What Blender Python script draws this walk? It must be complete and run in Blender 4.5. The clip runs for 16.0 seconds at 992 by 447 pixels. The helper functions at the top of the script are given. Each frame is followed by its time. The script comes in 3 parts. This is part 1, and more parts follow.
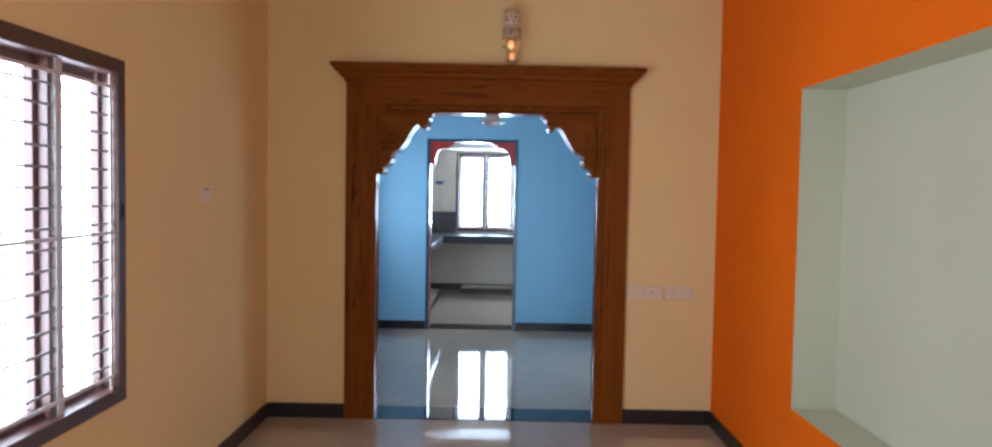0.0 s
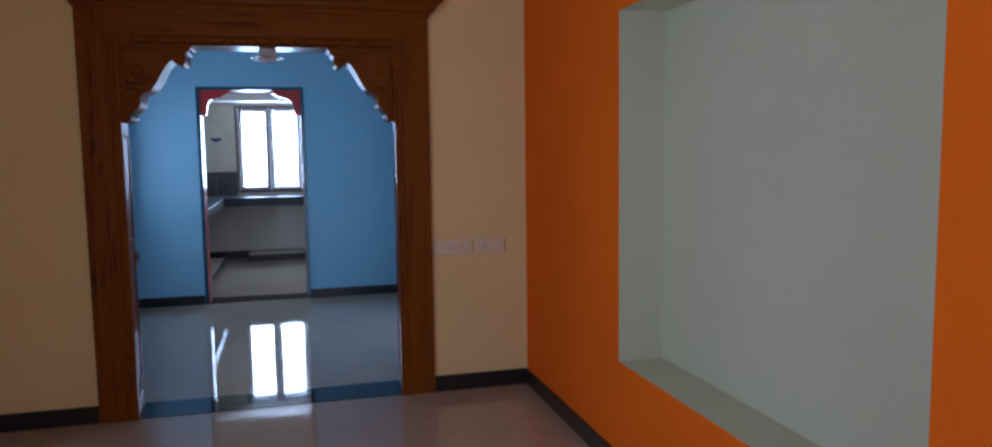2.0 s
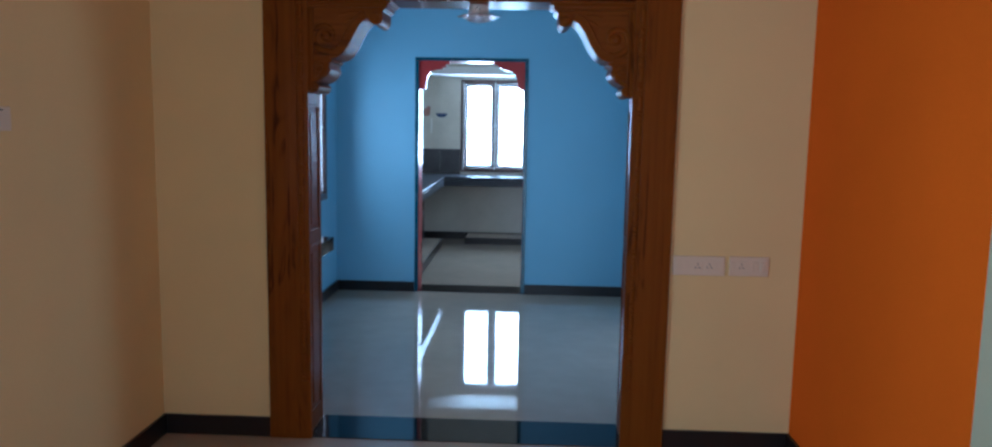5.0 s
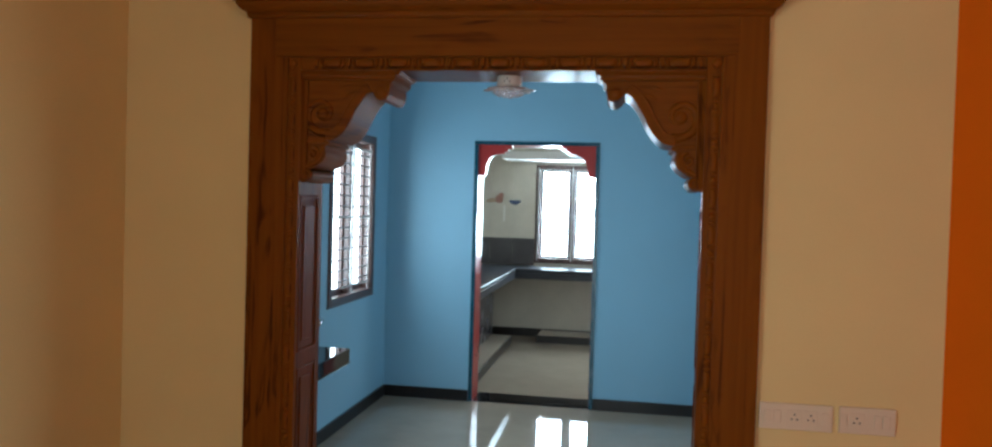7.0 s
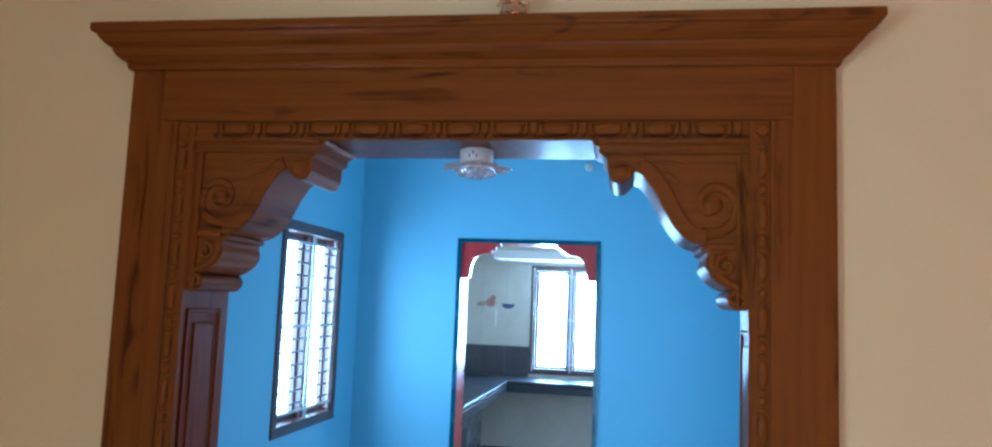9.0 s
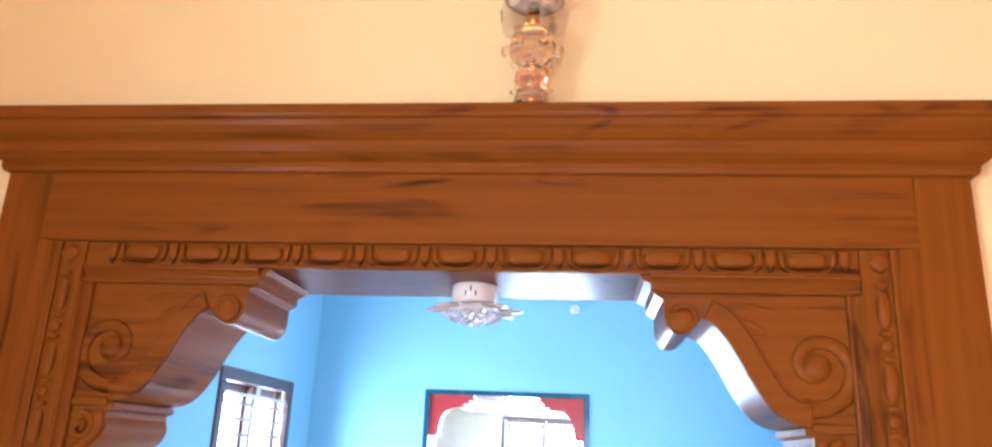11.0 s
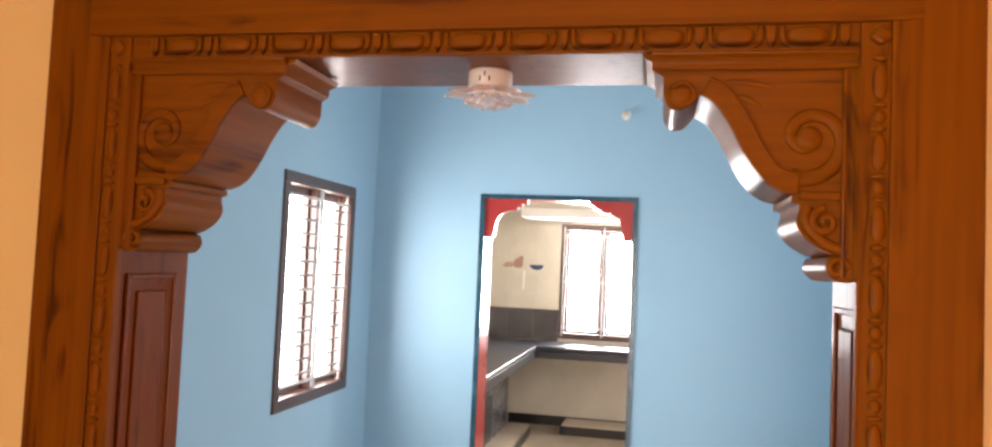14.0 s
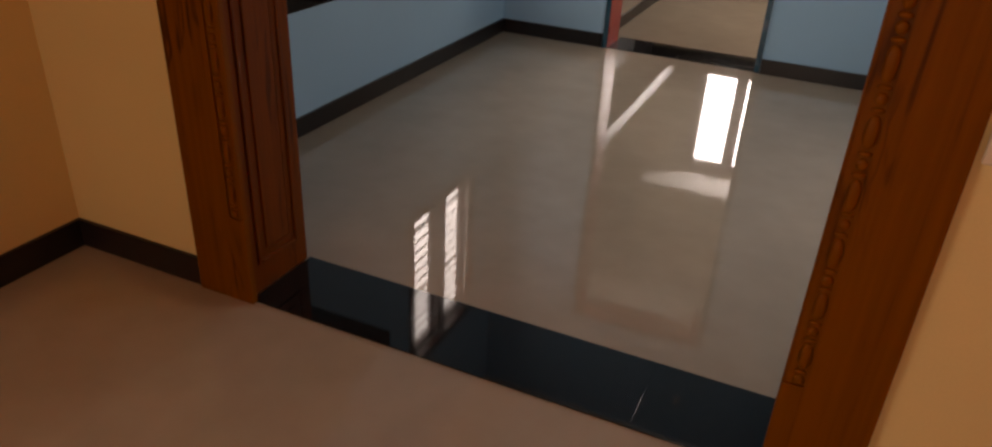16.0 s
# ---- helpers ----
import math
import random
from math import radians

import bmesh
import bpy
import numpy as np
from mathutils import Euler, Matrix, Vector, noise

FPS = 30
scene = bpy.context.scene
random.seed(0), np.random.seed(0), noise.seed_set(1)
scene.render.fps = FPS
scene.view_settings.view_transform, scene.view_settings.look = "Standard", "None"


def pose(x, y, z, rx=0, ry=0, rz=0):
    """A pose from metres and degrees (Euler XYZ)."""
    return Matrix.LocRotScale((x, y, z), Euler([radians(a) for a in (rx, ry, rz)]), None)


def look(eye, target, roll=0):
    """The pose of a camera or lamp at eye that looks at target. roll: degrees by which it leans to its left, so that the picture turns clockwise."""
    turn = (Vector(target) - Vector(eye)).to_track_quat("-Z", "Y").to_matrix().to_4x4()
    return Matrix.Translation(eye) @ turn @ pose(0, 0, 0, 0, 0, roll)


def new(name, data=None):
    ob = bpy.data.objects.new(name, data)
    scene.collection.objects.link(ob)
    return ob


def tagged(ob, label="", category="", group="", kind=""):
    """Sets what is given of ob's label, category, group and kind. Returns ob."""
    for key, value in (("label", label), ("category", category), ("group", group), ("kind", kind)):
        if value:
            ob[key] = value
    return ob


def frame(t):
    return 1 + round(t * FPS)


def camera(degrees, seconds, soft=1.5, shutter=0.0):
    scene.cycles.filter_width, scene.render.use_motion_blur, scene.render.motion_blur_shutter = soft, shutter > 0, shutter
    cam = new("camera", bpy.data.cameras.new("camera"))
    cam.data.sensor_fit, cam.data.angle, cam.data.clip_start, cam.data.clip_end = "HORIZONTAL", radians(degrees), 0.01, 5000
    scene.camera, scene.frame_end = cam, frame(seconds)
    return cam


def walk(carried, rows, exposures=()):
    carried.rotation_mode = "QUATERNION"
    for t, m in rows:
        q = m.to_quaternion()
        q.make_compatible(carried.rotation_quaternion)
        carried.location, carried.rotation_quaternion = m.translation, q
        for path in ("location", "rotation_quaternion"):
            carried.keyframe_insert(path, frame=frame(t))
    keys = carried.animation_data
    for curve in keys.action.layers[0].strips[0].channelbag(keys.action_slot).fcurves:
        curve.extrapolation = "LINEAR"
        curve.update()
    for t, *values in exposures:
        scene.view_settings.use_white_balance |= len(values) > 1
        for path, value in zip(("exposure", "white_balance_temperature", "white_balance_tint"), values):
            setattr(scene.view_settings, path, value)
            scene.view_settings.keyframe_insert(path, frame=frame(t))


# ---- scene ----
cam = camera(65.3, 16.0, soft=2.4)
PATH = [
    (0, (0.108, -5.173, 1.571), (0.092, -3.175, 1.48), 1.0),
    (0.5, (0.117, -5.104, 1.556), (0.365, -3.126, 1.397), 1.5),
    (1, (0.125, -4.982, 1.498), (0.519, -3.043, 1.209), 1.1),
    (1.5, (0.141, -4.714, 1.482), (0.693, -2.805, 1.249), 1.1),
    (2, (0.149, -4.589, 1.492), (0.65, -2.662, 1.295), -0.8),
    (2.5, (0.136, -4.524, 1.501), (0.602, -2.591, 1.293), -0.5),
    (3, (0.117, -4.387, 1.494), (0.595, -2.464, 1.222), 0.5),
    (3.5, (0.095, -4.208, 1.499), (0.416, -2.256, 1.208), -0.2),
    (4, (0.109, -4.021, 1.519), (0.26, -2.048, 1.23), -0.6),
    (4.5, (0.231, -3.791, 1.511), (0.149, -1.807, 1.275), 1.4),
    (4.7, (0.245, -3.694, 1.512), (0.187, -1.71, 1.261), 1.1),
    (6.8, (0.481, -2.865, 1.566), (0.118, -0.902, 1.439), 0.4),
    (7, (0.475, -2.768, 1.577), (0.148, -0.796, 1.534), 1.7),
    (7.5, (0.443, -2.574, 1.636), (0.12, -0.605, 1.763), 2.4),
    (8, (0.479, -2.382, 1.635), (0.11, -0.422, 1.777), 1.3),
    (8.5, (0.51, -2.169, 1.646), (0.132, -0.211, 1.793), 2.1),
    (8.7, (0.489, -2.085, 1.636), (0.13, -0.125, 1.805), 2.2),
    (10.8, (0.293, -1.415, 1.733), (0.002, 0.494, 2.252), 2.7),
    (11, (0.262, -1.414, 1.741), (0.022, 0.488, 2.31), 2.5),
    (11.5, (0.188, -1.444, 1.791), (0.009, 0.424, 2.484), 2.1),
    (12, (0.179, -1.462, 1.8), (0.006, 0.349, 2.631), 1.1),
    (12.5, (0.191, -1.438, 1.751), (0.026, 0.396, 2.53), 1.0),
    (13, (0.264, -1.414, 1.742), (0.014, 0.512, 2.219), 1.4),
    (13.5, (0.344, -1.413, 1.701), (-0.013, 0.536, 1.969), 2.9),
    (14, (0.396, -1.477, 1.657), (-0.016, 0.478, 1.761), 2.5),
    (14.5, (0.464, -1.576, 1.607), (0.048, 0.375, 1.46), 2.9),
    (15, (0.514, -1.604, 1.522), (-0.018, 0.294, 1.178), 1.2),
    (15.5, (0.642, -1.580, 1.424), (-0.038, 0.196, 0.803), 2.1),
    (16, (0.683, -1.498, 1.358), (-0.016, 0.117, 0.408), 3.0),
]

# the camera's own brightening and white balance: seconds, stops, kelvin, tint
EXPOSURES = [
    (0, -0.08, 5170, 9), (0.5, -0.05, 5020, 11), (1, -0.22, 5280, 5), (1.5, -0.51, 4870, 9), (2, -1.02, 4770, 14),
    (2.5, -0.85, 4500, 12), (3, -0.70, 4480, 12), (3.5, -0.50, 4450, 12), (4, -0.50, 4410, 13), (4.5, -0.63, 4280, 3),
    (6.8, -0.38, 5540, 1), (7, -0.33, 5540, -1), (7.5, 0.25, 5150, 5), (8, 0.58, 4040, 0), (8.5, 0.12, 3850, -6),
    (10.8, 1.57, 5000, 11), (11, 1.67, 4920, 9), (11.5, 1.83, 4020, 0), (12, 1.16, 3450, -2), (12.5, 0.83, 3450, 2),
    (13, 1.65, 3720, -7), (13.5, 1.58, 6600, 6), (14, 1.02, 7500, 21), (14.5, 0.20, 8400, 26), (15, -0.20, 8800, 30),
    (15.5, 0.10, 8400, 29), (16, -0.72, 8600, 28),
]
walk(cam, [(t, look(eye, target, roll)) for t, eye, target, roll in PATH], EXPOSURES)

# ---- world, sun, daylight in the windows and in added unseen openings ----
world = bpy.data.worlds.new("sky")
scene.world = world
world.use_nodes = True
sky = world.node_tree.nodes.new("ShaderNodeTexSky")
sky.sky_type, sky.sun_disc = "NISHITA", False
sky.sun_elevation, sky.sun_rotation = radians(58), radians(150)
world.node_tree.links.new(sky.outputs[0], world.node_tree.nodes["Background"].inputs[0])
world.node_tree.nodes["Background"].inputs[1].default_value = 0.12
sun = new("sun", bpy.data.lights.new("sun", "SUN"))
sun.data.energy, sun.data.angle, sun.data.color = 3.0, radians(0.5), (1.0, 0.95, 0.88)
sun.matrix_world = look((4, -7, 15), (0, 0, 0))


def opening_light(name, at, toward, width, height, watts, colour):
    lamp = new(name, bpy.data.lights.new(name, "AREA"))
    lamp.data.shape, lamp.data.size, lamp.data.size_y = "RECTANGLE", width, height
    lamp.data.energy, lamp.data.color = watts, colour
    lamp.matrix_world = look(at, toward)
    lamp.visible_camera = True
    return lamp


opening_light("daylight_hall", (-1.575, -2.65, 1.364), (0, -2.65, 1.364), 1.35, 1.40, 84, (1.0, 0.97, 0.93))
# unseen south opening, added because the arch wall is lit evenly
opening_light("added_daylight_south", (0.45, -6.62, 1.05), (0.45, 0, 1.05), 1.1, 2.08, 40, (1.0, 0.97, 0.92))
# added lamp out of view, brightens the kitchen wall below the worktop
opening_light("added_daylight_kitchen", (1.74, 5.0, 1.45), (0, 5.0, 1.2), 0.95, 1.15, 18, (0.92, 0.97, 1.0))
opening_light("daylight_dining", (-1.552, 2.531, 1.476), (0, 2.531, 1.476), 0.915, 1.212, 43, (0.90, 0.96, 1.0))
# added lamp in an unseen east opening, inferred from the lit west wall
opening_light("added_daylight_dining", (1.78, 1.55, 1.05), (0, 1.55, 1.05), 0.95, 2.0, 18, (0.95, 0.98, 1.0))
opening_light("daylight_kitchen", (-0.155, 6.788, 1.505), (-0.155, 0, 1.505), 0.89, 1.19, 125, (0.84, 0.94, 1.0))


# ---- materials ----
def material(name, colour, rough=0.5, spread=0.06, scale=6.0, grain=90.0, bump=0.05, metal=0.0, coat=0.0, coat_rough=0.1, spec=0.5, transmission=0.0, warp=(1, 1, 1), dark=None, rough_spread=0.06):
    """A surface with broad blotches and fine grain in colour, gloss and relief."""
    m = bpy.data.materials.new(name)
    m.use_nodes = True
    t = m.node_tree
    n, link = t.nodes, t.links.new
    b = n["Principled BSDF"]
    where = n.new("ShaderNodeTexCoord")
    place = n.new("ShaderNodeMapping")
    place.inputs["Scale"].default_value = warp
    link(where.outputs["Object"], place.inputs[0])
    broad, fine = n.new("ShaderNodeTexNoise"), n.new("ShaderNodeTexNoise")
    broad.inputs["Scale"].default_value, broad.inputs["Detail"].default_value = scale, 5
    fine.inputs["Scale"].default_value, fine.inputs["Detail"].default_value = grain, 4
    for tex in (broad, fine):
        link(place.outputs[0], tex.inputs["Vector"])
    both = n.new("ShaderNodeMix")
    both.data_type = "FLOAT"
    both.inputs[0].default_value = 0.35
    link(broad.outputs[0], both.inputs[2])
    link(fine.outputs[0], both.inputs[3])
    ramp = n.new("ShaderNodeValToRGB")
    low = dark or tuple(c * (1 - spread) for c in colour)
    high = colour if dark else tuple(min(1, c * (1 + spread)) for c in colour)
    ramp.color_ramp.elements[0].position, ramp.color_ramp.elements[1].position = 0.36, 0.64
    ramp.color_ramp.elements[0].color, ramp.color_ramp.elements[1].color = (*low, 1), (*high, 1)
    link(both.outputs[0], ramp.inputs[0])
    link(ramp.outputs[0], b.inputs["Base Color"])
    span = n.new("ShaderNodeMapRange")
    span.inputs[1].default_value, span.inputs[2].default_value = 0.3, 0.7
    span.inputs[3].default_value, span.inputs[4].default_value = max(0.0, rough - rough_spread), min(1.0, rough + rough_spread)
    link(broad.outputs[0], span.inputs[0])
    link(span.outputs[0], b.inputs["Roughness"])
    if bump:
        relief = n.new("ShaderNodeBump")
        relief.inputs["Strength"].default_value, relief.inputs["Distance"].default_value = bump, 0.003
        link(fine.outputs[0], relief.inputs["Height"])
        link(relief.outputs[0], b.inputs["Normal"])
    b.inputs["Metallic"].default_value, b.inputs["Specular IOR Level"].default_value = metal, spec
    b.inputs["Coat Weight"].default_value, b.inputs["Coat Roughness"].default_value = coat, coat_rough
    b.inputs["Transmission Weight"].default_value = transmission
    return m


def teak(name, grain_axis, gloss=0.05, deep_axis=None, light=(0.197, 0.0585, 0.0022), deep=(0.064, 0.0160, 0.0009)):
    """Lacquered teak with long grain, darker flame figures and a few knots."""
    m = bpy.data.materials.new(name)
    m.use_nodes = True
    t = m.node_tree
    n, link = t.nodes, t.links.new
    b = n["Principled BSDF"]
    where, place, long = n.new("ShaderNodeTexCoord"), n.new("ShaderNodeMapping"), n.new("ShaderNodeMapping")
    stretch = [11.0, 11.0, 11.0]
    stretch[grain_axis] = 2.2
    if deep_axis is not None:
        stretch[deep_axis] = 0.8
    place.inputs["Scale"].default_value = stretch
    thin = [60.0, 60.0, 60.0]
    thin[grain_axis] = 1.6
    if deep_axis is not None:
        thin[deep_axis] = 2.0
    long.inputs["Scale"].default_value = thin
    link(where.outputs["Object"], place.inputs[0])
    link(where.outputs["Object"], long.inputs[0])
    figure, lines, knots = n.new("ShaderNodeTexNoise"), n.new("ShaderNodeTexNoise"), n.new("ShaderNodeTexNoise")
    figure.inputs["Scale"].default_value, figure.inputs["Detail"].default_value = 1.0, 2
    figure.inputs["Distortion"].default_value = 0.9
    lines.inputs["Scale"].default_value, lines.inputs["Detail"].default_value = 1.0, 3
    knots.inputs["Scale"].default_value, knots.inputs["Detail"].default_value = 0.8, 2
    link(place.outputs[0], figure.inputs["Vector"])
    link(long.outputs[0], lines.inputs["Vector"])
    link(place.outputs[0], knots.inputs["Vector"])
    rings = n.new("ShaderNodeMath")
    rings.operation = "MULTIPLY"
    rings.inputs[1].default_value = 24.0
    link(figure.outputs[0], rings.inputs[0])
    wave = n.new("ShaderNodeMath")
    wave.operation = "SINE"
    link(rings.outputs[0], wave.inputs[0])
    arcs = n.new("ShaderNodeMapRange")
    arcs.inputs[1].default_value, arcs.inputs[2].default_value = 0.0, 1.0
    arcs.inputs[3].default_value, arcs.inputs[4].default_value = 0.0, 0.24
    link(wave.outputs[0], arcs.inputs[0])
    # the arcs come and go along the board
    patch, gate = n.new("ShaderNodeTexNoise"), n.new("ShaderNodeMapRange")
    patch.inputs["Scale"].default_value, patch.inputs["Detail"].default_value = 0.55, 1
    link(place.outputs[0], patch.inputs["Vector"])
    gate.inputs[1].default_value, gate.inputs[2].default_value = 0.40, 0.60
    gate.inputs[3].default_value, gate.inputs[4].default_value = 0.15, 1.0
    link(patch.outputs[0], gate.inputs[0])
    shown = n.new("ShaderNodeMath")
    shown.operation = "MULTIPLY"
    link(arcs.outputs[0], shown.inputs[0])
    link(gate.outputs[0], shown.inputs[1])
    base = n.new("ShaderNodeMapRange")
    base.inputs[1].default_value, base.inputs[2].default_value = 0.28, 0.72
    base.inputs[3].default_value, base.inputs[4].default_value = 0.36, 0.74
    link(lines.outputs[0], base.inputs[0])
    mix = n.new("ShaderNodeMath")
    mix.operation = "SUBTRACT"
    link(base.outputs[0], mix.inputs[0])
    link(shown.outputs[0], mix.inputs[1])
    ramp = n.new("ShaderNodeValToRGB")
    e = ramp.color_ramp.elements
    e[0].position, e[0].color = 0.22, (*deep, 1)
    e[1].position, e[1].color = 0.66, (*light, 1)
    mid = e.new(0.42)
    mid.color = (*[0.25 * d + 0.75 * l for d, l in zip(deep, light)], 1)
    link(mix.outputs[0], ramp.inputs[0])
    spot = n.new("ShaderNodeMapRange")
    spot.inputs[1].default_value, spot.inputs[2].default_value = 0.66, 0.78
    spot.inputs[3].default_value, spot.inputs[4].default_value = 0.0, 0.35
    link(knots.outputs[0], spot.inputs[0])
    stain = n.new("ShaderNodeMix")
    stain.data_type = "RGBA"
    stain.inputs[7].default_value = (*[d * 0.6 for d in deep], 1)
    link(spot.outputs[0], stain.inputs[0])
    link(ramp.outputs[0], stain.inputs[6])
    link(stain.outputs[2], b.inputs["Base Color"])
    relief = n.new("ShaderNodeBump")
    relief.inputs["Strength"].default_value, relief.inputs["Distance"].default_value = 0.12, 0.002
    link(lines.outputs[0], relief.inputs["Height"])
    link(relief.outputs[0], b.inputs["Normal"])
    b.inputs["Roughness"].default_value, b.inputs["Coat Weight"].default_value = 0.45, gloss
    b.inputs["Specular IOR Level"].default_value = 0.06
    b.inputs["Coat Roughness"].default_value = 0.18
    return m


CREAM = material("cream_emulsion", (0.78, 0.605, 0.285), 0.75, 0.03, 2.2, 160, 0.06, spec=0.25)
ORANGE = material("orange_emulsion", (0.78, 0.152, 0.0), 0.85, 0.04, 2.0, 160, 0.06, spec=0.03)
PALE = material("pale_grey_green_emulsion", (0.56, 0.57, 0.42), 0.7, 0.03, 2.0, 160, 0.05, spec=0.3)
BLUE = material("sky_blue_emulsion", (0.295, 0.515, 0.665), 0.55, 0.03, 1.8, 160, 0.05)
WHITE = material("white_ceiling_paint", (0.80, 0.78, 0.75), 0.7, 0.02, 2.0, 120, 0.05)
PLASTER = material("outside_plaster", (0.7, 0.66, 0.58), 0.8, 0.08, 3.0, 60, 0.2)
TILE = material("polished_vitrified_floor", (0.43, 0.348, 0.262), 0.035, 0.06, 3.5, 9, 0.012, spec=0.6, rough_spread=0.012)
GRANITE = material("black_granite", (0.010, 0.0095, 0.010), 0.05, 0.25, 30, 260, 0.0, rough_spread=0.015)
# lighter, bluer and rougher than the other granite
WORKTOP = material("rough_black_granite_top", (0.030, 0.032, 0.040), 0.30, 0.04, 8, 260, 0.0, spec=0.35, rough_spread=0.02)
SKIRT = material("dark_brown_skirting_tile", (0.013, 0.010, 0.0095), 0.3, 0.08, 12, 120, 0.01, rough_spread=0.015)
TEAK_X = teak("teak_lying_grain", 0)
TEAK_Z = teak("teak_upright_grain", 2)
TEAK_BRACKET = teak("teak_bracket", 0, 0.12, 1)
TEAK_DARK = teak("teak_dark_panel", 2, 0.2, None, (0.165, 0.040, 0.003), (0.065, 0.014, 0.001))
FRAME = material("dark_brown_window_wood", (0.072, 0.032, 0.024), 0.35, 0.25, 8, 80, 0.08, warp=(1, 1, 0.2), coat=0.3)
ROD = material("grey_steel_rods", (0.26, 0.25, 0.25), 0.4, 0.1, 20, 90, 0.03, metal=0.2)
STEEL = material("painted_steel_bars", (0.62, 0.60, 0.58), 0.35, 0.06, 20, 90, 0.03, metal=0.25)
TEAL = material("dark_teal_gloss_paint", (0.015, 0.075, 0.11), 0.25, 0.12, 9, 90, 0.05, coat=0.3)
RED = material("red_gloss_paint", (0.42, 0.035, 0.03), 0.32, 0.1, 7, 90, 0.05, coat=0.15)
CREAM_TILE = material("cream_glazed_wall_tile", (0.60, 0.55, 0.46), 0.18, 0.06, 5, 70, 0.02)
DARK_TILE = material("grey_glazed_wall_tile", (0.07, 0.062, 0.064), 0.2, 0.15, 6, 70, 0.03)
GREY_TILE = material("grey_tiled_support", (0.075, 0.075, 0.085), 0.25, 0.15, 6, 70, 0.03)
PLASTIC = material("white_switch_plastic", (0.74, 0.62, 0.46), 0.35, 0.02, 10, 80, 0.0)
# near-black latch and socket; also paints the dark inside holes and slots
DARK = material("black_parts_and_hole_shade", (0.02, 0.02, 0.02), 0.5, 0.1)
CERAMIC = material("white_ceramic", (0.82, 0.80, 0.76), 0.15, 0.02, 12, 60, 0.0, coat=0.4)
AMBER = material("amber_glazed_bowl", (0.33, 0.165, 0.030), 0.14, 0.15, 14, 60, 0.0, coat=0.6)
RIM = material("pale_grey_glaze", (0.42, 0.40, 0.36), 0.15, 0.1, 14, 60, 0.0, coat=0.5)
GLASS = material("peach_crystal_glass", (1.0, 0.82, 0.60), 0.03, 0.05, 30, 50, 0.0, transmission=0.92)
THIN_GLASS = material("thin_peach_glass", (0.92, 0.78, 0.52), 0.15, 0.05, 12, 50, 0.0)
THIN_GLASS.node_tree.nodes["Principled BSDF"].inputs["Alpha"].default_value = 0.13
CLEAR = material("clear_crystal", (0.95, 0.93, 0.96), 0.03, 0.02, 12, 50, 0.0, transmission=0.9)
PINK_GLASS = material("pale_pink_glass_petals", (0.94, 0.82, 0.78), 0.12, 0.06, 16, 60, 0.0, transmission=0.55)
SHADE = material("frosted_white_glass_shade", (0.50, 0.37, 0.23), 0.3, 0.05, 25, 90, 0.03)
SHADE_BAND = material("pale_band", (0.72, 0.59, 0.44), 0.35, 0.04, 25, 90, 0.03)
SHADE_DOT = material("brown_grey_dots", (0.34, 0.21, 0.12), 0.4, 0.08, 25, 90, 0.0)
BRASS = material("polished_brass", (0.75, 0.42, 0.16), 0.18, 0.08, 15, 60, 0.0, metal=1.0)
FRUIT = material("printed_red_fruit", (0.36, 0.19, 0.15), 0.25, 0.25, 40, 90, 0.0)
LEAF = material("printed_brown_leaf", (0.44, 0.32, 0.22), 0.25, 0.2, 40, 90, 0.0)
PRINT_BLUE = material("printed_blue_bowl", (0.05, 0.07, 0.14), 0.25, 0.2, 40, 90, 0.0)
SOIL = material("sunlit_sandy_ground", (0.46, 0.38, 0.28), 0.9, 0.25, 0.5, 12, 0.4)


# ---- building helpers ----
def finish(name, bm, mats, parent=None, label="", smooth=False):
    me = bpy.data.meshes.new(name)
    bmesh.ops.recalc_face_normals(bm, faces=bm.faces)
    bm.to_mesh(me)
    bm.free()
    for m in mats if isinstance(mats, (list, tuple)) else (mats,):
        me.materials.append(m)
    if smooth:
        me.polygons.foreach_set("use_smooth", [True] * len(me.polygons))
    ob = new(name, me)
    if parent:
        ob.parent = parent
    return tagged(ob, label)


def part(name, bm, mats, parent, label="", smooth=False):
    return finish(name, bm, mats, parent, label, smooth)


def thing(name, label, category, group="", kind="", at=(0, 0, 0)):
    ob = new(name)
    ob.empty_display_size = 0.1
    ob.location = at
    return tagged(ob, label, category, group, kind)


def add_box(bm, a, b, bevel=0.0):
    made = bmesh.ops.create_cube(bm, size=1)["verts"]
    for v in made:
        v.co = Vector([(a[i] + b[i]) / 2 + v.co[i] * (b[i] - a[i]) for i in range(3)])
    if bevel:
        edges = list({e for v in made for e in v.link_edges})
        bmesh.ops.bevel(bm, geom=edges, offset=bevel, segments=2, affect="EDGES", profile=0.5)
    return bm


def box(a, b, bevel=0.0):
    return add_box(bmesh.new(), a, b, bevel)


def add_lathe(bm, profile, centre, turns=32, axis="z", caps=True):
    """Turns (radius, height) pairs round an upright line, or round a line along -y."""
    rings = []
    for r, h in profile:
        ring = []
        for k in range(turns):
            a = 2 * math.pi * k / turns
            off = (r * math.cos(a), r * math.sin(a), h) if axis == "z" else (r * math.cos(a), -h, r * math.sin(a))
            ring.append(bm.verts.new(Vector(centre) + Vector(off)))
        rings.append(ring)
    for p, q in zip(rings, rings[1:]):
        for k in range(turns):
            bm.faces.new((p[k], p[(k + 1) % turns], q[(k + 1) % turns], q[k]))
    for ring in (rings[0], rings[-1]) if caps else ():
        bm.faces.new(ring)
    return bm


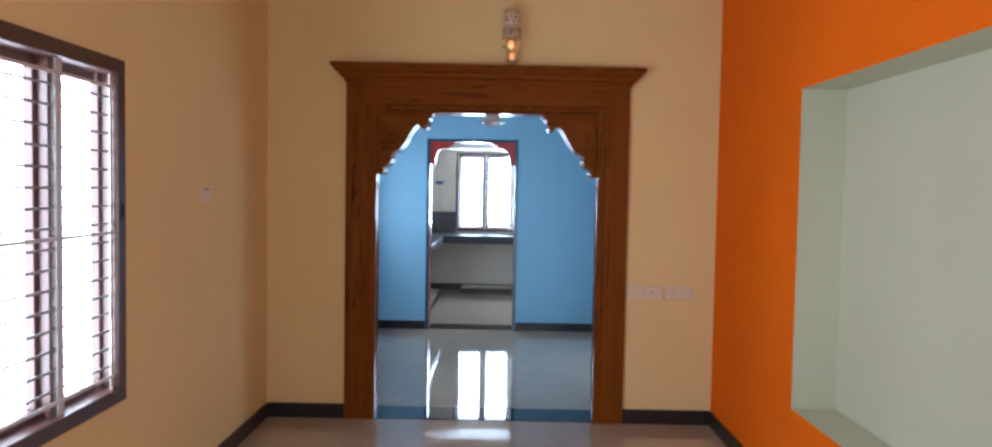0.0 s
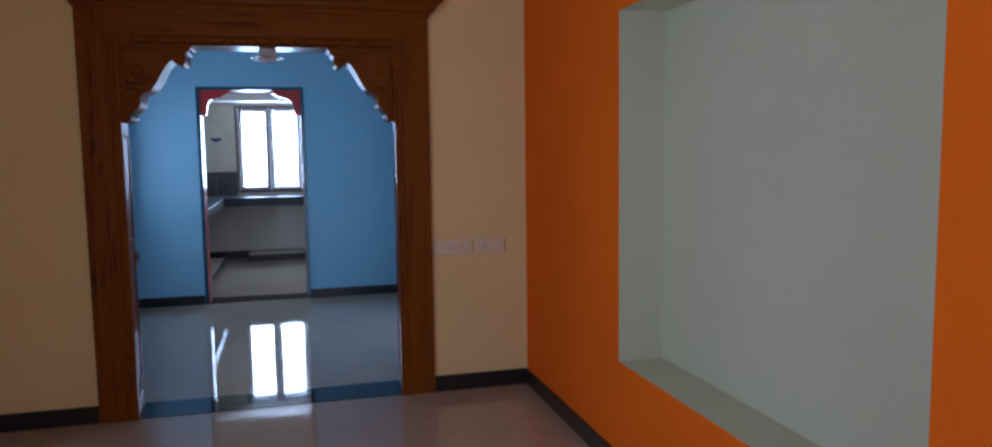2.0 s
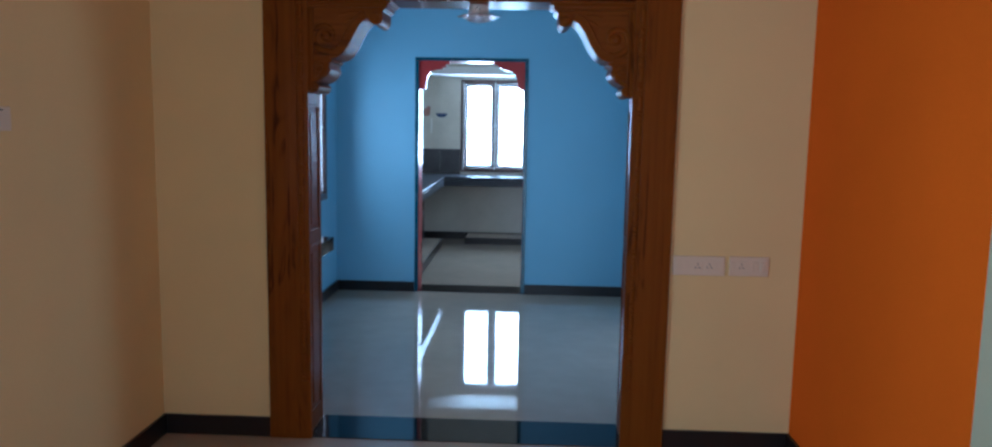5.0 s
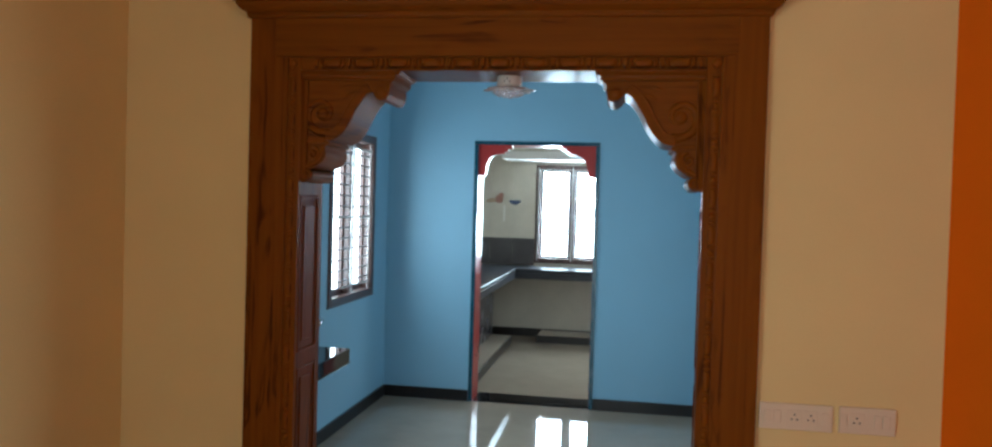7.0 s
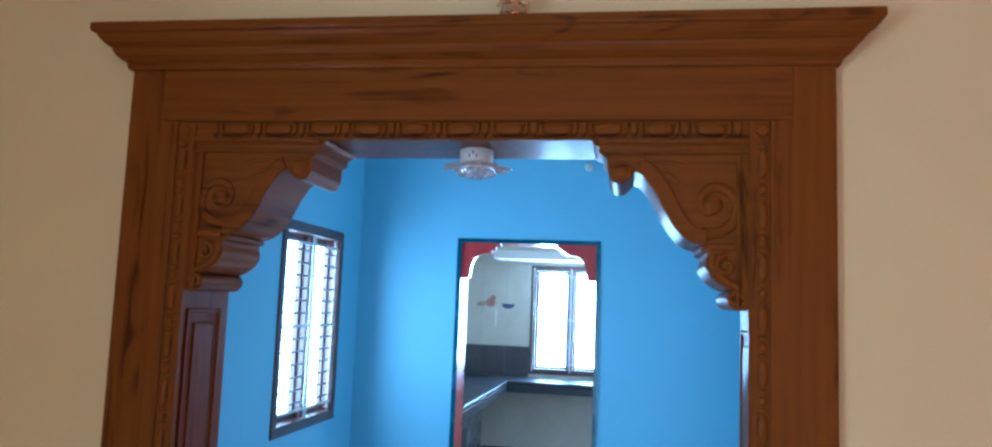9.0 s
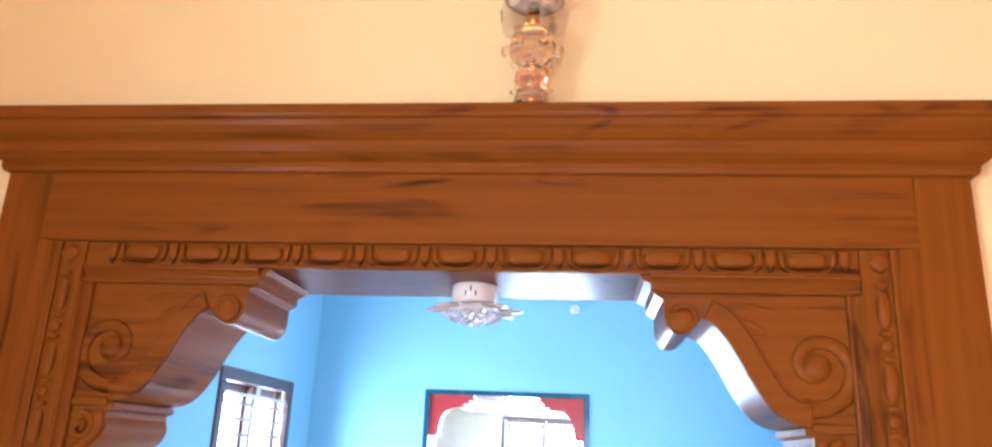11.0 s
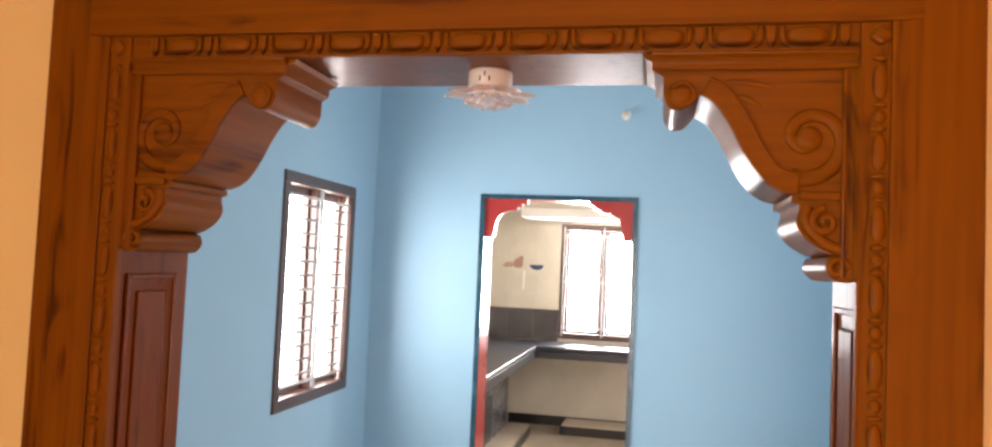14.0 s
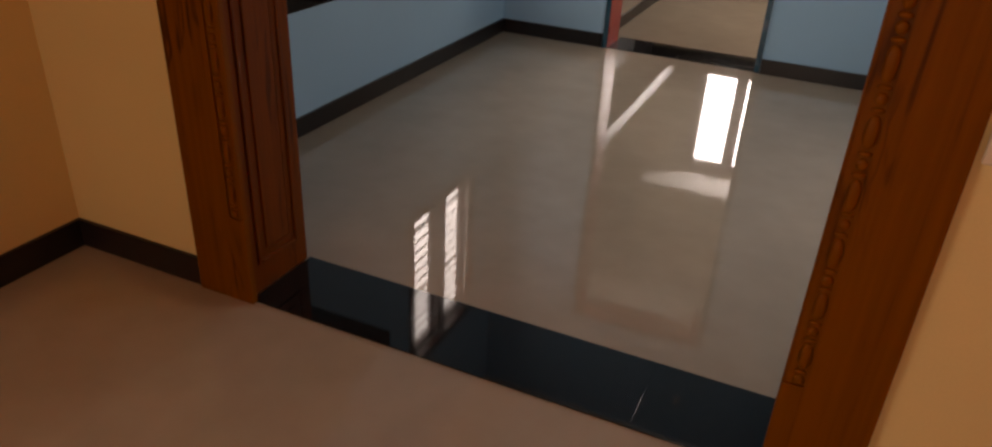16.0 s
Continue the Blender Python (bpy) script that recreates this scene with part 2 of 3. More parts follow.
def add_prism(bm, outline, y0, y1, bevel=0.0):
    """An outline of (x, z) pairs made thick from y0 to y1."""
    near = [bm.verts.new((x, y0, z)) for x, z in outline]
    far = [bm.verts.new((x, y1, z)) for x, z in outline]
    front = bm.faces.new(near)
    bm.faces.new(far[::-1])
    for k in range(len(outline)):
        j = (k + 1) % len(outline)
        bm.faces.new((near[k], near[j], far[j], far[k]))
    if bevel:
        bmesh.ops.bevel(bm, geom=list(front.edges), offset=bevel, segments=2, affect="EDGES", profile=0.5)
    return bm


def add_run(bm, profile, a, b, way):
    """A moulding of one section run straight from a to b: (y, z) pairs along x, or (x, y) pairs along z."""
    ends = [[bm.verts.new((u, p, q) if way == "x" else (p, q, u)) for p, q in profile] for u in (a, b)]
    for k in range(len(profile)):
        j = (k + 1) % len(profile)
        bm.faces.new((ends[0][k], ends[0][j], ends[1][j], ends[1][k]))
    bm.faces.new(ends[0])
    bm.faces.new(ends[1])
    return bm


def add_tube(bm, line, radius, sides=8, flat=1.0):
    """A rounded moulding along a line in the plane y = const; radius may be one number or one a point."""
    pts = [Vector(p) for p in line]
    rings = []
    for k, p in enumerate(pts):
        way = (pts[min(k + 1, len(pts) - 1)] - pts[max(k - 1, 0)]).normalized()
        side = way.cross(Vector((0, 1, 0))).normalized()
        r = radius[k] if isinstance(radius, (list, tuple)) else radius
        rings.append([bm.verts.new(p + side * r * math.cos(2 * math.pi * i / sides) + Vector((0, flat * r * math.sin(2 * math.pi * i / sides), 0))) for i in range(sides)])
    for p, q in zip(rings, rings[1:]):
        for i in range(sides):
            bm.faces.new((p[i], p[(i + 1) % sides], q[(i + 1) % sides], q[i]))
    bm.faces.new(rings[0])
    bm.faces.new(rings[-1])
    return bm


def wall(name, across, lo, hi, u0, u1, z1, mats, holes=(), label=""):
    """A thick wall with openings right through it. across: 'x' or 'y', the way of its thickness, from lo to hi; it runs from u0 to u1.
    mats: the face at lo, the face at hi, the sides of the openings and ends. holes: (u0, u1, z0, z1)."""
    us = sorted({u0, u1, *[h[0] for h in holes], *[h[1] for h in holes]})
    zs = sorted({0.0, z1, *[h[2] for h in holes], *[h[3] for h in holes]})
    bm = bmesh.new()

    def solid(i, k):
        if not (0 <= i < len(us) - 1 and 0 <= k < len(zs) - 1):
            return False
        u, z = (us[i] + us[i + 1]) / 2, (zs[k] + zs[k + 1]) / 2
        return not any(h[0] < u < h[1] and h[2] < z < h[3] for h in holes)

    def vert(w, u, z):
        return bm.verts.new((w, u, z) if across == "x" else (u, w, z))

    def quad(corners, index):
        bm.faces.new([vert(*c) for c in corners]).material_index = index

    for i in range(len(us) - 1):
        for k in range(len(zs) - 1):
            if not solid(i, k):
                continue
            a, b, c, d = us[i], us[i + 1], zs[k], zs[k + 1]
            quad([(lo, a, c), (lo, b, c), (lo, b, d), (lo, a, d)], 0)
            quad([(hi, a, c), (hi, b, c), (hi, b, d), (hi, a, d)], 1)
            if not solid(i - 1, k):
                quad([(lo, a, c), (hi, a, c), (hi, a, d), (lo, a, d)], 2)
            if not solid(i + 1, k):
                quad([(lo, b, c), (hi, b, c), (hi, b, d), (lo, b, d)], 2)
            if not solid(i, k - 1):
                quad([(lo, a, c), (hi, a, c), (hi, b, c), (lo, b, c)], 2)
            if not solid(i, k + 1):
                quad([(lo, a, d), (hi, a, d), (hi, b, d), (lo, b, d)], 2)
    bmesh.ops.remove_doubles(bm, verts=bm.verts, dist=1e-5)
    return tagged(finish(name, bm, list(mats)), label, "wall", kind="structure")


# ---- setting ----
HALL_L, HALL_R, HALL_BACK = -1.467, 1.535, -6.5
DIN_L, DIN_R = -1.442, 1.60
WEST, EAST = -1.70, 1.86
KD_Y, KD_BACK, FAR = 3.352, 3.60, 6.68
CEIL = 3.02
ground = finish("ground", box((-1500, -1500, -0.75), (1500, 1500, -0.45)), SOIL)
tagged(ground, "sunlit sandy ground outside the house", "ground", kind="structure")
tagged(finish("plinth", box((WEST - 0.02, HALL_BACK - 0.27, -0.5), (EAST + 0.02, FAR + 0.24, -0.1)), PLASTER), "plastered plinth under the house", "plinth", kind="structure")
tagged(finish("floor", box((WEST, HALL_BACK - 0.25, -0.1), (EAST, FAR + 0.22, 0)), TILE), "beige polished vitrified tile floor", "floor", kind="structure")
tagged(finish("ceiling", box((WEST, HALL_BACK - 0.25, CEIL), (EAST, FAR + 0.22, CEIL + 0.15)), WHITE), "white painted flat ceiling", "ceiling", kind="structure")
HALL_WIN = (-3.33, -1.97, 0.66, 2.068)
DIN_WIN = (2.070, 2.992, 0.866, 2.086)
KIT_WIN = (-0.605, 0.295, 0.905, 2.105)
NICHE = (-3.175, -1.424, 0.522, 2.072)
wall("wall_west_hall", "x", WEST, HALL_L, HALL_BACK, 0, CEIL, (PLASTER, CREAM, CREAM), [HALL_WIN], "cream painted wall with a window")
wall("wall_west_dining", "x", WEST, DIN_L, 0.25, KD_Y, CEIL, (PLASTER, BLUE, BLUE), [DIN_WIN], "sky blue painted wall with a window")
wall("wall_west_kitchen", "x", WEST, DIN_L, KD_BACK, FAR, CEIL, (PLASTER, CREAM_TILE, CREAM_TILE), (), "cream tiled kitchen wall")
wall("wall_arch", "y", 0, 0.25, WEST, EAST, CEIL, (CREAM, BLUE, CREAM), [(-0.925, 0.925, 0, 2.25)], "cream painted wall round the carved arch")
wall("wall_dining_north", "y", KD_Y, KD_BACK, WEST, EAST, CEIL, (BLUE, CREAM_TILE, BLUE), [(-0.727, 0.268, 0, 2.10)], "sky blue painted wall with the kitchen doorway")
wall("wall_kitchen_north", "y", FAR, FAR + 0.22, WEST, EAST, CEIL, (CREAM_TILE, PLASTER, CREAM_TILE), [KIT_WIN], "cream tiled kitchen wall with a window")
wall("wall_east_hall", "x", HALL_R, 1.752, HALL_BACK, 0, CEIL, (ORANGE, PLASTER, PALE), [NICHE], "bright orange painted wall with a recessed niche")
wall("wall_east_hall_back", "x", 1.752, EAST, HALL_BACK, 0, CEIL, (PALE, PLASTER, PLASTER), (), "pale grey-green back of the niche")
# this wall is out of view; its opening is added for light
wall("wall_east_dining", "x", DIN_R, EAST, 0.25, KD_Y, CEIL, (BLUE, PLASTER, BLUE), [(1.05, 2.05, 0, 2.08)], "sky blue painted wall with an unseen opening added for light")
# opening out of view, added for the kitchen's extra lamp
wall("wall_east_kitchen", "x", DIN_R, EAST, KD_BACK, FAR, CEIL, (CREAM_TILE, PLASTER, PLASTER), [(4.5, 5.5, 0.86, 2.05)], "cream tiled kitchen wall with an unseen opening added for light")
# the unseen opening only lets the added south light in
wall("wall_south", "y", HALL_BACK - 0.25, HALL_BACK, WEST, EAST, CEIL, (PLASTER, CREAM, CREAM), [(-0.1, 1.0, 0, 2.1)], "cream painted wall with an unseen opening added for light")


def baseboard(name, a, b, high=0.098):
    bm = box((a[0], a[1], 0), (b[0], b[1], high), 0.003)
    return tagged(finish(name, bm, SKIRT), "dark brown tile skirting", "baseboard", kind="structure")


T = 0.014
baseboard("baseboard_hall_west", (HALL_L, HALL_BACK), (HALL_L + T, 0))
baseboard("baseboard_hall_east", (HALL_R - T, HALL_BACK), (HALL_R, 0))
baseboard("baseboard_arch_west", (HALL_L + T, -T), (-0.942, 0))
baseboard("baseboard_arch_east", (0.942, -T), (HALL_R - T, 0))
baseboard("baseboard_hall_south", (HALL_L + T, HALL_BACK), (-0.1, HALL_BACK + T))
baseboard("baseboard_dining_west", (DIN_L, 0.25), (DIN_L + T, KD_Y), 0.09)
baseboard("baseboard_dining_north_west", (DIN_L + T, KD_Y - T), (-0.731, KD_Y), 0.09)
baseboard("baseboard_dining_north_east", (0.272, KD_Y - T), (DIN_R - T, KD_Y), 0.09)
baseboard("baseboard_dining_east_near", (DIN_R - T, 0.25), (DIN_R, 1.05), 0.09)
baseboard("baseboard_dining_east_far", (DIN_R - T, 2.05), (DIN_R, KD_Y), 0.09)
baseboard("baseboard_kitchen_north", (-1.1, FAR - T), (DIN_R, FAR), 0.10)
# granite strips under the arch and under the kitchen doorway
sill = thing("threshold", "black polished granite threshold under the carved arch", "threshold", kind="structure")
for x0, x1 in ((-0.757, 0.4262), (0.42625, 0.757)):
    part("granite_slab", box((x0, -0.005, -0.02), (x1, 0.285, 0.004), 0.0008), GRANITE, sill)
tagged(finish("threshold_kitchen", box((-0.694, KD_Y + 0.005, -0.02), (0.236, KD_BACK + 0.06, 0.004), 0.002), GRANITE), "black granite threshold of the kitchen doorway", "threshold", kind="structure")

# ---- carved teak arch ----
IN, OUT, REVEAL = 0.738, 0.940, 0.758
arch = thing("carved_arch", "carved lacquered teak archway with scrolled corner brackets and moulded cornice", "archway", at=(0, 0, 0))
for s, name in ((-1, "jamb"), (1, "jamb")):
    a, b = sorted((s * IN, s * OUT))
    shape = [(s * x, z) for x, z in ((IN, 0), (OUT, 0), (OUT, 2.262), (0.842, 2.262), (0.842, 2.1155), (0.7885, 2.1155), (0.7885, 0.285), (IN, 0.285))]
    part(name, add_prism(bmesh.new(), shape, -0.022, 0.0, 0.003), TEAK_Z, arch)
    a, b = sorted((s * IN, s * 0.788))
    part("carved_ground", box((a, -0.0165, 0.2855), (b, 0.0, 2.1155), 0.001), TEAK_Z, arch)
    a, b = sorted((s * REVEAL, s * 0.923))
    lining = part("reveal_lining", box((a, 0.001, 0.0045), (b, 0.272, 2.07), 0.003), TEAK_DARK, arch, "dark glossy panelled reveal")
    # raised and fielded panels of the reveal, one above the other
    for z0, z1 in ((0.10, 0.93), (0.99, 1.60)):
        bm = bmesh.new()
        x0, x1 = sorted((s * REVEAL, s * (REVEAL - 0.007)))
        for y0, y1, c0, c1 in ((0.040, 0.052, z0, z1), (0.214, 0.226, z0, z1)):
            add_box(bm, (x0, y0, c0), (x1, y1, c1), 0.003)
        for c0, c1 in ((z0, z0 + 0.013), (z1 - 0.013, z1)):
            add_box(bm, (x0, 0.053, c0), (x1, 0.213, c1), 0.003)
        part("panel_moulding", bm, TEAK_DARK, lining)
        x0, x1 = sorted((s * REVEAL, s * (REVEAL - 0.005)))
        part("field_panel", box((x0, 0.080, z0 + 0.040), (x1, 0.186, z1 - 0.040), 0.0045), TEAK_DARK, lining)
shape = [(-0.8416, 2.262), (0.8416, 2.262), (0.8416, 2.1165), (-0.8416, 2.1165)]
part("lintel", add_prism(bmesh.new(), shape, -0.022, 0.0, 0.003), TEAK_X, arch)
part("carved_ground", box((-0.7376, -0.0125, 2.066), (0.7376, 0.0, 2.116), 0.001), TEAK_X, arch)
part("soffit", box((-REVEAL + 0.001, 0.001, 2.071), (REVEAL - 0.001, 0.272, 2.24), 0.003), TEAK_DARK, arch, "dark glossy soffit board")

CORNICE = [(0.0, 2.255), (0.010, 2.258), (0.014, 2.266), (0.014, 2.276), (0.026, 2.282), (0.038, 2.292), (0.046, 2.304), (0.048, 2.312), (0.056, 2.316), (0.066, 2.324), (0.076, 2.336), (0.082, 2.346), (0.092, 2.350), (0.095, 2.356), (0.095, 2.372), (0.090, 2.376)]


def cornice():
    bm = bmesh.new()
    # the carpenter set it a finger higher at one end
    rows = [[bm.verts.new((c[0], c[1], c[2] - 0.006 * c[0])) for c in ((-OUT - o, -0.001, z), (-OUT - o, -0.0225 - o * 0.75, z), (OUT + o, -0.0225 - o * 0.75, z), (OUT + o, -0.001, z))] for o, z in CORNICE]
    for p, q in zip(rows, rows[1:]):
        for k in range(3):
            bm.faces.new((p[k], p[k + 1], q[k + 1], q[k]))
        bm.faces.new((p[3], p[0], q[0], q[3]))
    bm.faces.new(rows[0])
    bm.faces.new(rows[-1])
    return bm


part("cornice", cornice(), TEAK_X, arch, "stepped moulded cornice")


def add_boss(bm, wide, deep, high, rise=0.0, power=0.6, squash=1.0):
    """A pillow-shaped boss; its lower half is drawn in by squash."""
    made = bmesh.ops.create_uvsphere(bm, u_segments=18, v_segments=10, radius=1)["verts"]
    for v in made:
        c = [math.copysign(abs(q) ** power, q) for q in v.co]
        narrow = 1.0 if c[2] > 0 else 1.0 - (1.0 - squash) * c[2] * c[2]
        v.co = Vector((c[0] * wide * narrow, c[1] * deep, rise + c[2] * high))


def egg_bm(long, high):
    """One carved egg lying along x in a rounded collar that is open at the top, face towards -y."""
    bm = bmesh.new()
    add_boss(bm, long * 0.315, 0.0120, high * 0.39, 0.003, 0.66, 0.82)
    half, low = long * 0.395, -high * 0.46
    line = [(-half, high * 0.47), (-half * 1.01, high * 0.2)]
    line += [(-half * math.cos(u), low * math.sin(u) ** 0.8) for u in [math.pi * k / 14 for k in range(1, 14)]]
    line += [(half * 1.01, high * 0.2), (half, high * 0.47)]
    add_tube(bm, [(x, -0.0045, z) for x, z in line], 0.0056, 8, 1.0)
    return bm


def dart_bm(high):
    """The small pointed leaf between two eggs."""
    bm = bmesh.new()
    h = high / 2
    add_prism(bm, [(-0.0095, h), (0.0095, h), (0.0085, -h * 0.35), (0.0, -h), (-0.0085, -h * 0.35)], -0.0105, 0.0, 0.004)
    return bm


PITCH, SHIFT = 0.1265, 0.016
egg_mesh = finish("egg", egg_bm(0.112, 0.045), TEAK_X, smooth=True)
dart_mesh = finish("dart", dart_bm(0.042), TEAK_X)
egg_mesh.parent, dart_mesh.parent = arch, arch


def bead_bm():
    """A long bead of the upright strips, with a collar at either end."""
    bm = bmesh.new()
    add_boss(bm, 0.034, 0.0068, 0.0130, 0.0, 0.85)
    for e in (-1, 1):
        small = bmesh.new()
        add_boss(small, 0.0060, 0.0060, 0.0125, 0.0, 0.9)
        bmesh.ops.translate(small, verts=small.verts, vec=(e * 0.0420, 0, 0))
        spare = bpy.data.meshes.new("collar")
        small.to_mesh(spare)
        small.free()
        bm.from_mesh(spare)
        bpy.data.meshes.remove(spare)
    return bm


def ball_bm():
    bm = bmesh.new()
    add_boss(bm, 0.0125, 0.0066, 0.0115, 0.0, 1.0)
    return bm


bead_mesh = finish("bead", bead_bm(), TEAK_X, arch, smooth=True)
ball_mesh = finish("ball", ball_bm(), TEAK_X, arch, smooth=True)


def carved(source, at, upright):
    ob = source.copy()
    scene.collection.objects.link(ob)
    ob.matrix_basis = pose(*at, 0, upright, 0)
    return ob


TOP_Z, SIDE_X = 2.091, 0.770
for k in range(-5, 6):
    if k != -5:
        carved(egg_mesh, (k * PITCH + SHIFT, -0.0108, TOP_Z), 0)
    carved(dart_mesh, ((k + 0.5) * PITCH + SHIFT, -0.0108, TOP_Z), 0) if k < 5 else None
egg_mesh.matrix_basis = pose(-5 * PITCH + SHIFT, -0.0108, TOP_Z)
dart_mesh.matrix_basis = pose(-5.5 * PITCH + SHIFT, -0.0108, TOP_Z)
carved(dart_mesh, (5.5 * PITCH + SHIFT, -0.0108, TOP_Z), 0)
for s in (-1, 1):
    for k in range(14):
        z = 2.008 - k * PITCH
        for source, up in ((bead_mesh, z), (ball_mesh, z - PITCH / 2)):
            if s < 0 and k == 0:
                source.matrix_basis = pose(s * SIDE_X, -0.0168, up, 0, 90 * s, 0)
            else:
                carved(source, (s * SIDE_X, -0.0168, up), 90 * s)
    bm = bmesh.new()
    add_boss(bm, 0.017, 0.011, 0.017, 0.0, 0.7)
    bmesh.ops.rotate(bm, verts=bm.verts, matrix=Matrix.Rotation(radians(45), 3, "Y"))
    bmesh.ops.translate(bm, verts=bm.verts, vec=(s * SIDE_X, -0.014, TOP_Z))
    part("corner_block", bm, TEAK_X, arch)
# fillets on the inner side of the carved strips
part("fillet", box((-0.735, -0.020, 2.0665), (0.735, -0.0127, 2.0705), 0.001), TEAK_X, arch)
for s in (-1, 1):
    a, b = sorted((s * (IN + 0.0005), s * (IN + 0.005)))
    part("fillet", box((a, -0.0195, 0.2865), (b, -0.0167, TOP_Z - 0.026), 0.001), TEAK_Z, arch)


def smooth_line(points, steps=6):
    """A rounded line through the given points."""
    pts = [Vector((*p, 0)) for p in points]
    out = []
    for k in range(len(pts) - 1):
        p0, p1, p2, p3 = pts[max(k - 1, 0)], pts[k], pts[k + 1], pts[min(k + 2, len(pts) - 1)]
        for i in range(steps):
            u = i / steps
            q = 0.5 * ((2 * p1) + (p2 - p0) * u + (2 * p0 - 5 * p1 + 4 * p2 - p3) * u * u + (3 * p1 - p0 - 3 * p2 + p3) * u ** 3)
            out.append((q.x, q.y))
    out.append(points[-1])
    return out


# lower edge of a corner bracket, from the lintel down to the jamb: three runs with sharp steps between
NOSE = [(0.345, 2.066), (0.352, 2.052), (0.368, 2.046), (0.370, 2.028), (0.386, 2.018), (0.386, 1.998)]
CURL = smooth_line([(0.386, 1.998), (0.389, 1.975), (0.402, 1.957), (0.424, 1.956), (0.440, 1.968), (0.452, 1.984)], 5)
SWEEP = smooth_line([(0.452, 1.984), (0.478, 1.968), (0.508, 1.925), (0.535, 1.872), (0.566, 1.828), (0.600, 1.806), (0.630, 1.802)], 5)
STEP = [(0.618, 1.800), (0.618, 1.788), (0.632, 1.784), (0.632, 1.772)]
LOWER = smooth_line([(0.632, 1.772), (0.628, 1.748), (0.644, 1.722), (0.672, 1.702), (0.694, 1.694)], 5)
FOOT = smooth_line([(0.684, 1.690), (0.678, 1.672), (0.690, 1.652), (0.712, 1.646), (0.737, 1.650)], 5)
NOSE, CURL, SWEEP, STEP, LOWER, FOOT = ([(min(x + 0.010, 0.737), min(z + 0.004, 2.066)) for x, z in run] for run in (NOSE, CURL, SWEEP, STEP, LOWER, FOOT))
EDGE = NOSE + CURL[1:] + SWEEP[1:] + STEP + LOWER[1:] + FOOT


def spiral(cx, cz, r0, turns, start, s, y, direction=1):
    line = []
    n = int(turns * 24)
    for k in range(n + 1):
        a = start + direction * 2 * math.pi * k / 24
        r = r0 * (1 - 0.92 * k / n)
        line.append((s * (cx + r * math.cos(a)), y, cz + r * math.sin(a)))
    return line


for s in (-1, 1):
    outline = [(s * x, z) for x, z in EDGE] + [(s * 0.7575, 1.654), (s * 0.7575, 2.0655)]
    bracket = part("bracket", add_prism(bmesh.new(), outline, -0.004, 0.218), TEAK_BRACKET, arch, "scrolled teak corner bracket")
    # broad raised band that follows the sweep and rolls up into the scroll
    low = SWEEP[1:]
    rise = []
    for k, (x, z) in enumerate(low):
        p, q = low[max(k - 1, 0)], low[min(k + 1, len(low) - 1)]
        dx, dz = q[0] - p[0], q[1] - p[1]
        n = math.hypot(dx, dz)
        rise.append((x - dz / n * 0.034, z + dx / n * 0.034))
    band = [(s * (x + 0.0006), z + 0.001) for x, z in low] + [(s * x, z) for x, z in rise[::-1]]
    part("edge_band", add_prism(bmesh.new(), band, -0.012, -0.0042, 0.004), TEAK_X, bracket)
    part("band_bead", add_tube(bmesh.new(), [(s * x, -0.010, z) for x, z in rise], 0.0045, 8, 0.9), TEAK_X, bracket, smooth=True)
    coil = spiral(0.655, 1.906, 0.074, 1.25, -math.pi * 0.62, s, -0.004)
    part("scroll", add_tube(bmesh.new(), coil, [0.0155 - 0.007 * k / (len(coil) - 1) for k in range(len(coil))], 8, 0.40), TEAK_X, bracket, smooth=True)
    bm = bmesh.new()
    bmesh.ops.create_uvsphere(bm, u_segments=18, v_segments=10, radius=1, matrix=Matrix.Translation((s * 0.655, -0.005, 1.906)) @ Matrix.Diagonal((0.024, 0.010, 0.024, 1)))
    part("scroll_eye", bm, TEAK_X, bracket, smooth=True)
    for x0, z0, x1, z1 in ((0.500, 2.012, 0.600, 1.998), (0.520, 1.985, 0.575, 1.962)):
        line = smooth_line([(x0, z0), ((x0 + x1) / 2, (z0 + z1) / 2 + 0.006), (x1, z1)], 5)
        wide = [0.0015 + 0.0065 * math.sin(math.pi * k / (len(line) - 1)) for k in range(len(line))]
        part("leaf_rib", add_tube(bmesh.new(), [(s * x, -0.003, z) for x, z in line], wide, 8, 0.5), TEAK_X, bracket, smooth=True)
    bm = add_lathe(bmesh.new(), [(0.026, 0.0045), (0.026, 0.010), (0.0235, 0.0125), (0.0210, 0.0100), (0.0195, 0.0100), (0.0165, 0.0135), (0.010, 0.0152), (0.003, 0.0156)], (s * 0.430, 0, 1.988), 28, "y")
    part("nose_roll", bm, TEAK_X, bracket, smooth=True)
    coil = spiral(0.686, 1.757, 0.026, 1.4, math.pi / 2, s, -0.008)
    part("lower_scroll", add_tube(bmesh.new(), coil, 0.007, 8, 0.9), TEAK_X, bracket, smooth=True)
    coil = spiral(0.708, 1.674, 0.021, 1.3, 0.0, s, -0.008)
    part("foot_scroll", add_tube(bmesh.new(), coil, 0.007, 8, 0.9), TEAK_X, bracket, smooth=True)
    part("lower_band", add_tube(bmesh.new(), [(s * (x + 0.014), -0.006, z + 0.008) for x, z in LOWER], 0.010, 8, 0.8), TEAK_X, bracket, smooth=True)
    dip = [(-0.0195, 0.0), (-0.0185, -0.004), (-0.0125, -0.009), (-0.0085, -0.016), (-0.0075, -0.022), (-0.0140, -0.0225), (-0.0150, -0.027), (-0.0130, -0.0315), (-0.0042, -0.032), (-0.0042, 0.0)]
    part("top_cove", add_run(bmesh.new(), [(y, 2.0652 + z) for y, z in dip], s * 0.374, s * 0.737, "x"), TEAK_X, bracket, "hollow moulding under the carved strip")
